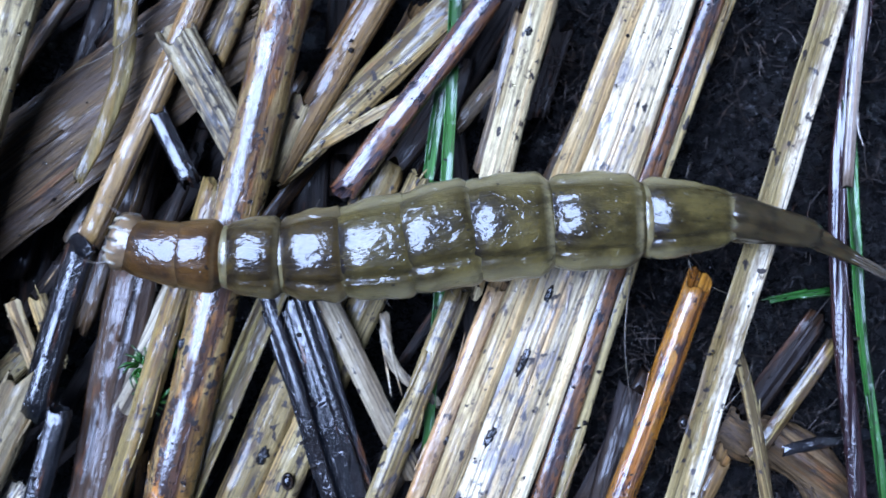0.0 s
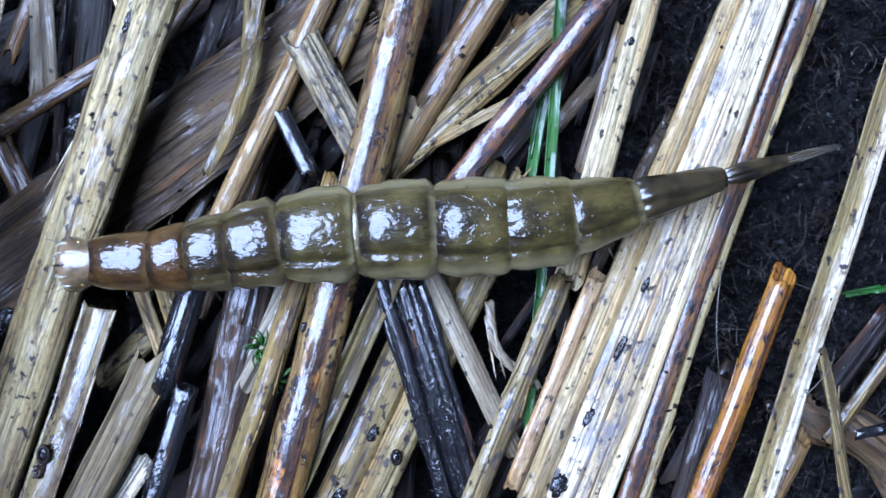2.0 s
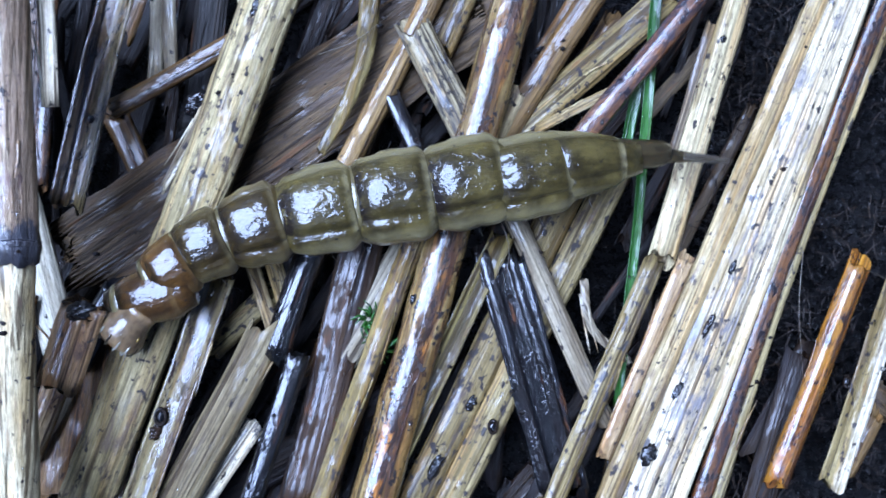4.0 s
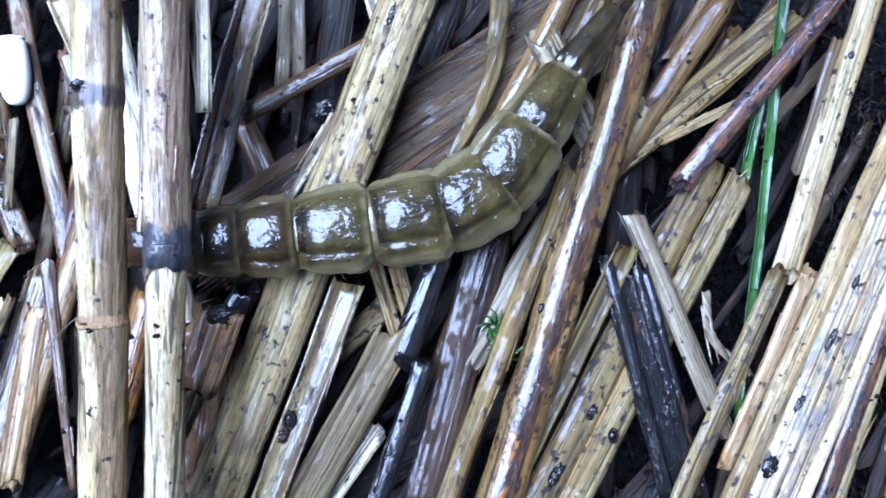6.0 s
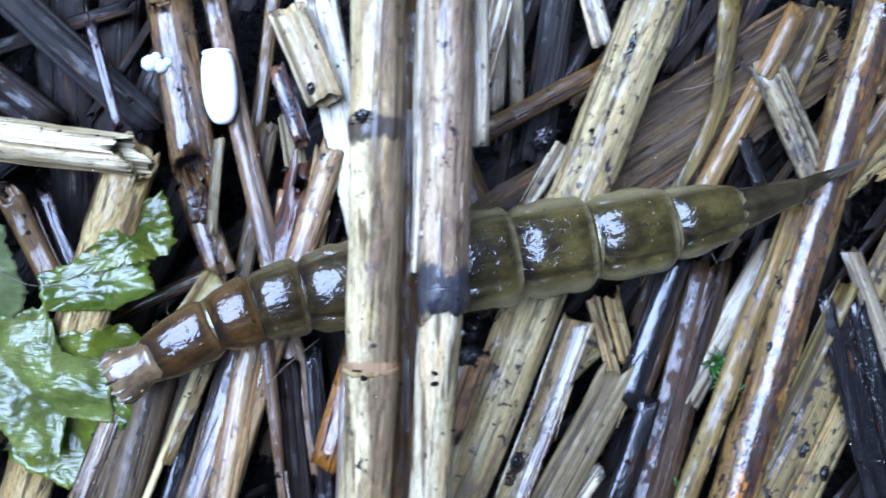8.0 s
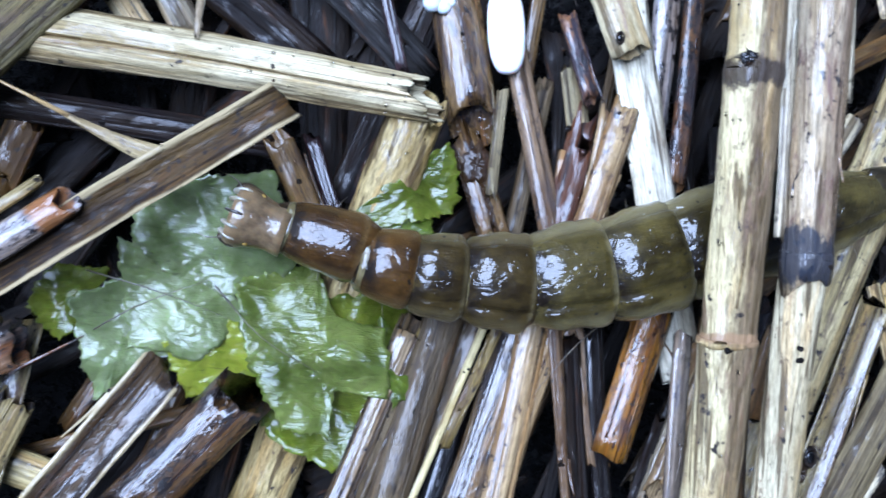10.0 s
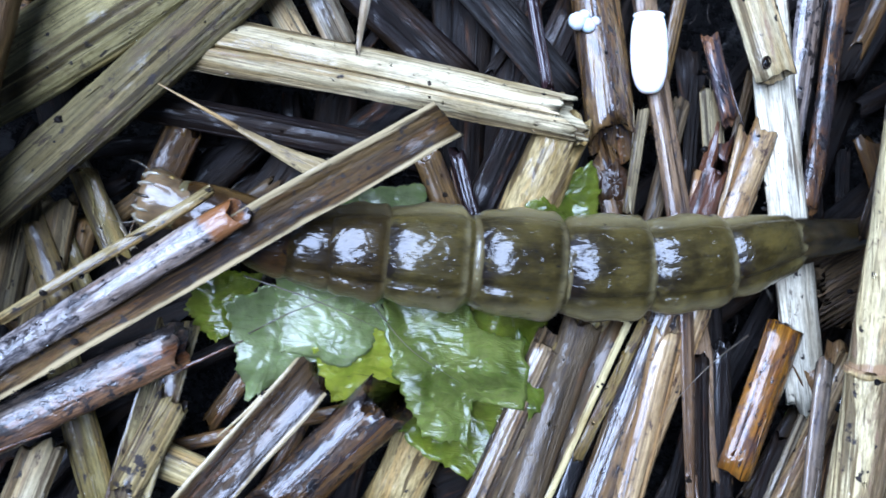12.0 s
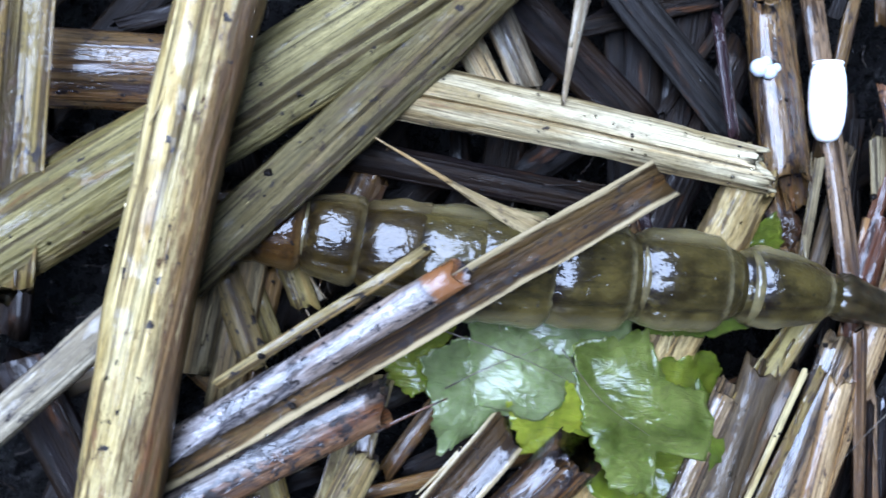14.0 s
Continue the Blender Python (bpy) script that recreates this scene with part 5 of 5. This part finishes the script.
def moss_tuft(x, y, z, seed):
    rng = random.Random(seed)
    ob = tagged(new("moss_tuft"), "tiny green moss tuft between straws", "moss")
    ob.matrix_world = pose(x * MM, y * MM, z * MM)
    for _ in range(26):
        q, r = rng.uniform(0, 6.28), rng.uniform(0.5, 1.3)
        hair([(0.2 * math.cos(q), 0.2 * math.sin(q), 0), (0.6 * r * math.cos(q), 0.6 * r * math.sin(q), 0.7), (r * math.cos(q + 0.4), r * math.sin(q + 0.4), 0.7)], 0.28, green, "leaflet", ob)


moss_tuft(-16.9, -6.6, -1.5, 1)
moss_tuft(-18.6, -13.2, -2.2, 2)
moss_tuft(-16.0, -8.0, -1.6, 3)

larva = tagged(new("larva"), "olive-brown segmented wet fly larva crawling over straw", "larva")
LENGTHS = (1.9, 3.4, 2.2, 2.5, 3.1, 3.8, 4.1, 4.1, 4.2, 4.3)
WIDTHS = (2.6, 2.8, 3.3, 3.7, 4.1, 4.6, 5.05, 5.15, 4.9, 4.35, 2.6)
head = part("head", cone_mesh([(-0.55, 0.6), (-0.75, 1.3), (-0.98, 2.0), (-1.12, 2.5), (-1.08, 2.85), (-0.85, 3.02), (-0.45, 2.95), (0.0, 2.62), (0.45, 2.34), (0.8, 2.24), (1.1, 2.34), (1.5, 2.4)], 32, 0.8), head_skin, larva, "small brown head capsule with a hollow mouth")
for i in range(14):
    q = 2 * math.pi * (i + 0.5) / 14
    plate = part("mouth_plate", cone_mesh([(-0.42, 0.10), (-0.34, 0.30), (-0.05, 0.44), (0.25, 0.40), (0.5, 0.12)], 10, 0.5), plate_pale if i % 3 else plate_dark, head)
    plate.matrix_local = Matrix.Translation((-0.98 * MM, 1.30 * math.cos(q) * MM, 1.02 * math.sin(q) * MM)) @ Matrix.Rotation(q, 4, "X") @ Matrix.Rotation(0.35, 4, "Z")
for side in (-1, 1):
    hair([(-0.6, side * 0.9, 0.4), (-1.4, side * 1.4, 0.8), (-2.3, side * 1.5, 0.6)], 0.10, bristle_dark, "feeler", head)
    part("eye", cone_mesh([(-0.2, 0.05), (-0.15, 0.22), (-0.05, 0.28), (0.05, 0.22), (0.1, 0.05)], 12, 0.8), tinted("eye_spot", (0.14, 0.09, 0.02), (0.26, 0.18, 0.05)), head, "small yellow eye spot").location = (0.0, side * 1.12 * MM, 0.45 * MM)
for i in range(7):
    y = -0.75 + 0.25 * i
    hair([(-0.75, y, 0.1), (-1.05, y * 1.1, 0.05), (-1.3, y * 0.9, -0.25)], 0.12, bristle_dark, "mouth_bristle", head)
segments = [head]
for i in range(1, 10):
    skin = amber_skin if i <= 2 else brown_cuticle if i <= 4 else cuticle
    seg = part("segment", segment_mesh(LENGTHS[i], WIDTHS[i], WIDTHS[i + 1], 0.80, (0.012, 0.015, 0.04, 0.085)[min(3, i - 1)], i), skin, larva)
    tagged(seg, "amber-brown glossy front body ring" if i <= 2 else "brown glossy body ring with a dark gut" if i <= 4 else "translucent olive body ring with dark gut marks")
    segments.append(seg)
    a, w = -0.5 * LENGTHS[i], WIDTHS[i]
    part("collar", cone_mesh([(a - 0.40, w * 0.84), (a - 0.22, w * 0.88), (a - 0.05, w * 0.89), (a + 0.14, w * 0.86)], 48, 0.67), fold_skin, seg, "pale soft fold between two rings")
    for side in (-1, 1):
        if i > 3:
            h = LENGTHS[i] * 0.5
            lobe = part("side_lobe", cone_mesh([(-h * 0.88, 0.2), (-h * 0.8, 0.7), (-h * 0.6, 1.0), (-h * 0.2, 1.12), (0, 1.04), (h * 0.2, 1.14), (h * 0.6, 1.04), (h * 0.82, 0.7), (h * 0.9, 0.2)], 24, 1.2), lobe_skin, seg, "pale translucent side bulge")
            lobe.matrix_local = Matrix.Translation((0, side * ((WIDTHS[i] + WIDTHS[i + 1]) * 0.25 - 0.44) * MM, -0.15 * MM)) @ Matrix.Rotation(side * math.atan2((WIDTHS[i + 1] - WIDTHS[i]) / 2, LENGTHS[i]), 4, "Z")
        y = side * WIDTHS[i] * 0.47
        hair([(0, y, -0.3), (0.1, y + side * 0.5, -0.2), (0.3, y + side * 0.9, -0.5)], 0.05, bristle_dark, "side_bristle", seg)
cone = part("tail_cone", cone_mesh([(-2.9, 1.2), (-2.3, 2.35), (-1.6, 2.3), (0.0, 1.95), (1.5, 1.55), (2.2, 1.38), (2.6, 1.0)], 64, 0.75, 0.10), tail_skin, larva, "narrow dark tail ring")
tip = part("tail_tube", cone_mesh([(-3.5, 0.5), (-3.1, 0.9), (-2.4, 1.08), (-1.4, 1.0), (0.0, 0.74), (1.4, 0.42), (2.6, 0.2)], 48, 0.7, 0.16), tail_skin, larva, "thin breathing tube at the tail's end")
for i in range(12):
    q = 2 * math.pi * i / 12
    hair([(0.3, 0.25 * math.cos(q), 0.2 * math.sin(q)), (1.6, 0.24 * math.cos(q), 0.2 * math.sin(q)), (3.2 + 0.3 * math.sin(5 * q), 0.12 * math.cos(q), 0.1 * math.sin(q))], 0.09, bristle_dark, "tail_bristle", tip)
segments += [cone, tip]

STANCES = []


def crawl(t, *joints):
    """The ring borders of the body, head first, at t seconds."""
    STANCES.append((t, [Vector(j) * MM for j in joints]))


def heading(a, b):
    """The pose midway from a to b, its x along the body."""
    d = b - a
    yaw, dip = math.atan2(d.y, d.x), -math.asin(max(-0.6, min(0.6, d.z / max(1e-9, d.length))))
    return Matrix.Translation((a + b) / 2) @ Matrix.Rotation(yaw, 4, "Z") @ Matrix.Rotation(dip, 4, "Y")


def motions():
    base = [(t, Matrix.Translation(j[6])) for t, j in STANCES]
    walk(larva, base)
    for i, seg in enumerate(segments):
        walk(seg, [(t, Matrix.Translation(-j[6]) @ heading(j[i], j[i + 1])) for t, j in STANCES])


crawl(0, (-16.3, 0.1, 2), (-15.4, -0.2, 2.2), (-14.2, -0.4, 2.5), (-11.3, -0.6, 2.5), (-8.3, -0.6, 2.5), (-5.2, -0.4, 2.5), (-2.2, -0, 2.5), (0.9, 0.7, 2.5), (4.8, 1.1, 2.5), (9.6, 1.3, 2.5), (14.2, 1.4, 2.3), (18, 0.6, 1.9), (22.1, -1.5, 1.6))
crawl(0.5, (-22.4, -1.6, 2), (-19.4, -1, 2.2), (-14.7, -0.6, 2.5), (-12.1, -0.4, 2.5), (-9.2, -0.3, 2.5), (-6, -0.1, 2.5), (-2.8, 0.2, 2.5), (-0.1, 0.8, 2.5), (2.6, 1.4, 2.5), (6.1, 2, 2.5), (10.2, 2.3, 2.3), (13.9, 2.4, 1.9), (17.7, -0.2, 1.6))
crawl(1, (-21.7, -1, 2), (-21.1, -0.8, 2.2), (-20.1, -0.3, 2.5), (-18.5, 0, 2.5), (-16, 0.4, 2.5), (-12.4, 0.5, 2.5), (-8.2, 0.6, 2.5), (-4, 0.4, 2.5), (-0.6, 0.6, 2.5), (3.1, 1.4, 2.5), (7.4, 2.6, 2.3), (11.5, 3.2, 1.9), (19.3, 3.4, 1.6))
crawl(1.5, (-25.6, -1.7, 2), (-23.9, -1.3, 2.2), (-20.8, -1, 2.5), (-19, -0.8, 2.5), (-17, -0.4, 2.5), (-14.2, 0.4, 2.5), (-9.7, 0.9, 2.5), (-5.4, 0.9, 2.5), (-2.4, 1, 2.5), (0.4, 1.1, 2.5), (3.9, 1.8, 2.3), (7.9, 2.6, 1.9), (13.7, 2.5, 1.6))
crawl(2, (-26.3, -1.8, 2), (-25.4, -1.7, 2.2), (-22.1, -1.6, 2.5), (-20.1, -1.3, 2.5), (-18.1, -1, 2.5), (-15.2, -0.3, 2.5), (-11.2, 0.1, 2.5), (-6.6, 0.4, 2.5), (-2.9, 0.6, 2.5), (0.2, 1, 2.5), (3.9, 2, 2.3), (9, 3.5, 1.9), (15.2, 5.3, 1.6))
crawl(2.5, (-27.8, -7.7, 1.9), (-25.8, -5.9, 2.2), (-21.8, -3.5, 2.4), (-19.9, -2.5, 2.4), (-17.8, -1.6, 2.4), (-14.8, -0.8, 2.4), (-11.1, -0.2, 2.4), (-6.9, 0.1, 2.4), (-3.4, 0.4, 2.4), (-0.1, 0.7, 2.4), (2.9, 1.3, 2.2), (6.9, 1.8, 1.8), (12.8, 1.4, 1.5))
crawl(3, (-26.7, -11.5, 1.9), (-25.6, -8.6, 2.2), (-23.4, -5.7, 2.4), (-21.8, -3.9, 2.4), (-19.9, -2.5, 2.4), (-17.5, -0.7, 2.4), (-14.3, 0.7, 2.4), (-9.9, 1.5, 2.4), (-5.4, 1.2, 2.4), (-1.8, 1, 2.4), (1.6, 1, 2.2), (6.5, 1.5, 1.8), (12.5, 1.2, 1.5))
crawl(3.2, (-29.1, -11.1, 1.9), (-28.3, -8.8, 2.2), (-25.8, -6.2, 2.4), (-24, -4.1, 2.4), (-21.8, -2.1, 2.4), (-19.2, -0.2, 2.4), (-15.6, 1.4, 2.4), (-11, 2.3, 2.4), (-6.4, 2.1, 2.4), (-2.7, 1.5, 2.4), (0.4, 0.9, 2.2), (4.3, 0.3, 1.8), (9, -0.7, 1.5))
crawl(5.3, (-35.4, -1.3, 1.9), (-34.9, -1.3, 2.1), (-34.1, -1.3, 2.4), (-33.2, -1.4, 2.4), (-30.6, -1.6, 2.4), (-27.3, -1.9, 2.4), (-23, -2.3, 2.4), (-19.5, -1.6, 2.4), (-16.4, 1.1, 2.4), (-14.2, 5, 2.4), (-11.2, 8.7, 2.2), (-7.8, 11.4, 1.8), (-3.2, 12.8, 1.5))
crawl(5.5, (-37.5, -2.3, 1.9), (-36.8, -2.2, 2.1), (-35.9, -2.2, 2.4), (-34.5, -2.2, 2.4), (-31.9, -2.1, 2.4), (-28.9, -2.1, 2.4), (-24.6, -2.1, 2.4), (-20.9, -1.5, 2.4), (-17.1, 0.7, 2.4), (-14.9, 4.2, 2.4), (-11.5, 7.6, 2.2), (-8, 9.7, 1.8), (-3.9, 9.4, 1.5))
crawl(6, (-38.7, -2.7, 1.9), (-37.6, -2.6, 2.1), (-36.3, -2.6, 2.4), (-34.4, -2.5, 2.4), (-32, -2.2, 2.4), (-28.9, -1.7, 2.4), (-24.3, -0.9, 2.4), (-20.3, 0, 2.4), (-17.5, 1.9, 2.4), (-15.8, 4.8, 2.4), (-13.5, 8.8, 2.2), (-11.1, 12.4, 1.8), (-8.7, 15.5, 1.5))
crawl(6.5, (-44.9, -2.4, 1.9), (-41.6, -2.7, 2.1), (-39.1, -2.9, 2.4), (-36.6, -2.8, 2.4), (-34.1, -2.7, 2.4), (-31.6, -2.4, 2.4), (-27.1, -1.9, 2.4), (-22.6, -0.9, 2.4), (-19.4, 0.7, 2.4), (-17.1, 2.5, 2.4), (-14.5, 4.1, 2.2), (-11.9, 5.8, 1.8), (-5.9, 8.9, 1.5))
crawl(7, (-47.3, -2.5, 1.8), (-45.2, -2.6, 2.1), (-41, -2.5, 2.3), (-38.8, -2.4, 2.3), (-36.5, -2.3, 2.3), (-34.1, -2.1, 2.3), (-31.7, -1.8, 2.3), (-26.8, -1.1, 2.3), (-22.2, 0, 2.3), (-19, 1, 2.3), (-16.2, 2.5, 2.1), (-13.4, 4.6, 1.7), (-9.1, 7.3, 1.4))
crawl(7.5, (-49.1, -3.7, 1.8), (-47.7, -3.4, 2.1), (-43.3, -3, 2.3), (-40.8, -2.9, 2.3), (-37.9, -2.6, 2.3), (-34.8, -2.4, 2.3), (-31.5, -2, 2.3), (-28, -1.4, 2.3), (-23.1, 0, 2.3), (-19.3, 1.2, 2.3), (-16.6, 2.4, 2.1), (-13.8, 4.1, 1.7), (-9.4, 7.6, 1.4))
crawl(8, (-50.7, -8.7, 1.8), (-49.3, -7.8, 2.1), (-46, -5.6, 2.3), (-43.9, -4.6, 2.3), (-41.6, -3.8, 2.3), (-38.3, -2.9, 2.3), (-34.2, -1.9, 2.3), (-30.5, -0.9, 2.3), (-26, 0.2, 2.3), (-21.5, 1.4, 2.3), (-17.5, 2.6, 2.1), (-14.3, 3.8, 1.7), (-10.4, 5.8, 1.4))
crawl(8.5, (-53.8, -9.4, 1.8), (-51.1, -8, 2.1), (-46.7, -6.3, 2.3), (-44.5, -5.5, 2.3), (-42.4, -4.7, 2.3), (-39.6, -3.6, 2.3), (-36.2, -2, 2.3), (-32.6, -0.7, 2.3), (-29.1, 0.6, 2.3), (-24.6, 1.4, 2.3), (-20.4, 2.2, 2.1), (-16.6, 2.5, 1.7), (-13, 3.2, 1.4))
crawl(9, (-56, -7.1, 1.8), (-53, -6.9, 2.1), (-48.8, -6.1, 2.3), (-46.9, -5.9, 2.3), (-44.8, -5.5, 2.3), (-41.6, -4.7, 2.3), (-37.8, -3.6, 2.3), (-34.1, -1.8, 2.3), (-30.8, 0.1, 2.3), (-26.3, 2.4, 2.3), (-21.1, 4.2, 2.1), (-17, 4.9, 1.7), (-12.4, 5.6, 1.4))
crawl(9.2, (-56.8, -5.3, 1.8), (-53.7, -5.4, 2), (-48.9, -5.7, 2.3), (-46.7, -5.6, 2.3), (-44.5, -5.3, 2.3), (-41.2, -4.7, 2.3), (-37.8, -3.6, 2.3), (-34.5, -1.9, 2.3), (-31.3, 0.1, 2.3), (-27.9, 1.9, 2.3), (-22.4, 3.8, 2.1), (-18.6, 4.6, 1.7), (-14.1, 5.3, 1.4))
crawl(11.3, (-67.1, -4.3, -0.6), (-65.5, -4.9, -0.3), (-63.3, -5.4, -0), (-61.4, -5.8, 0), (-59.1, -6, 0.1), (-55.2, -6, 0.1), (-50.9, -5.7, 0.2), (-46.4, -5, 0.2), (-43, -4, 0.2), (-39.5, -2.2, 0.2), (-36.5, -0.8, 0), (-33.9, 0.5, -0.4), (-30.8, 2.6, -0.7))
crawl(11.5, (-67.9, -4, -0.9), (-65.9, -4.3, -0.6), (-63.4, -4.8, -0.2), (-61.5, -5, -0.1), (-59.4, -5.2, 0), (-55.4, -5.2, 0.1), (-51.1, -5, 0.2), (-46.5, -4.3, 0.2), (-43.1, -3.1, 0.2), (-39.7, -1.6, 0.2), (-36.7, -0.2, 0), (-34.3, 0.9, -0.4), (-31.4, 2.4, -0.7))
crawl(12, (-70.8, -3.9, -1.5), (-69.1, -4.1, -1), (-66.1, -4.8, -0.6), (-63.9, -5, -0.5), (-62.1, -5, -0.3), (-59.8, -4.9, -0.1), (-55.5, -4.6, 0.1), (-50.7, -4.3, 0.1), (-46.6, -3.7, 0.1), (-42.2, -2.6, 0.1), (-38.7, -1.2, -0.1), (-34.3, -0.1, -0.5), (-31.4, 0.8, -0.8))
crawl(12.5, (-75.3, -3.2, -2.5), (-73.8, -3.4, -2.1), (-71.3, -3.8, -1.5), (-68.8, -4.2, -1), (-66.4, -4.6, -0.5), (-63.1, -4.7, -0.2), (-60.1, -4.4, 0.1), (-56.2, -3.9, 0.1), (-51, -3.4, 0.1), (-46.6, -3.4, 0.1), (-42.5, -3.5, -0.1), (-38.2, -3.7, -0.5), (-34.2, -4, -0.8))
crawl(13, (-77, -2.8, -2.9), (-75.4, -2.9, -2.5), (-72.8, -3.2, -1.9), (-70.2, -3.6, -1.4), (-67.7, -4, -0.9), (-64.5, -4.3, -0.3), (-61.8, -4.2, 0.1), (-58.6, -3.9, 0.1), (-54.6, -3.2, 0.1), (-48.7, -2.8, 0.1), (-45.7, -3.1, -0.1), (-41.8, -3.9, -0.5), (-37.3, -5.7, -0.8))
crawl(13.5, (-78.6, -3.4, -2.9), (-76.9, -3.4, -2.5), (-74.5, -3.4, -1.9), (-72.2, -3.5, -1.4), (-69.8, -3.7, -0.9), (-67.3, -3.9, -0.4), (-65, -3.9, 0), (-61.9, -3.9, 0), (-57.4, -3.3, 0), (-51.6, -2.4, 0), (-45.8, -1.6, -0.2), (-41.3, -1.3, -0.6), (-37.3, -1.5, -0.9))
crawl(14, (-79.4, -4, -2.9), (-77.7, -3.8, -2.5), (-75.2, -3.5, -1.9), (-72.8, -3.4, -1.4), (-70.2, -3.5, -0.9), (-67.3, -3.6, -0.4), (-65.2, -3.7, 0), (-62.1, -3.5, 0), (-57.6, -3.1, 0), (-52.1, -2.7, 0), (-45.7, -2.4, -0.2), (-41.6, -2.9, -0.6), (-36.9, -3.5, -0.9))


motions()
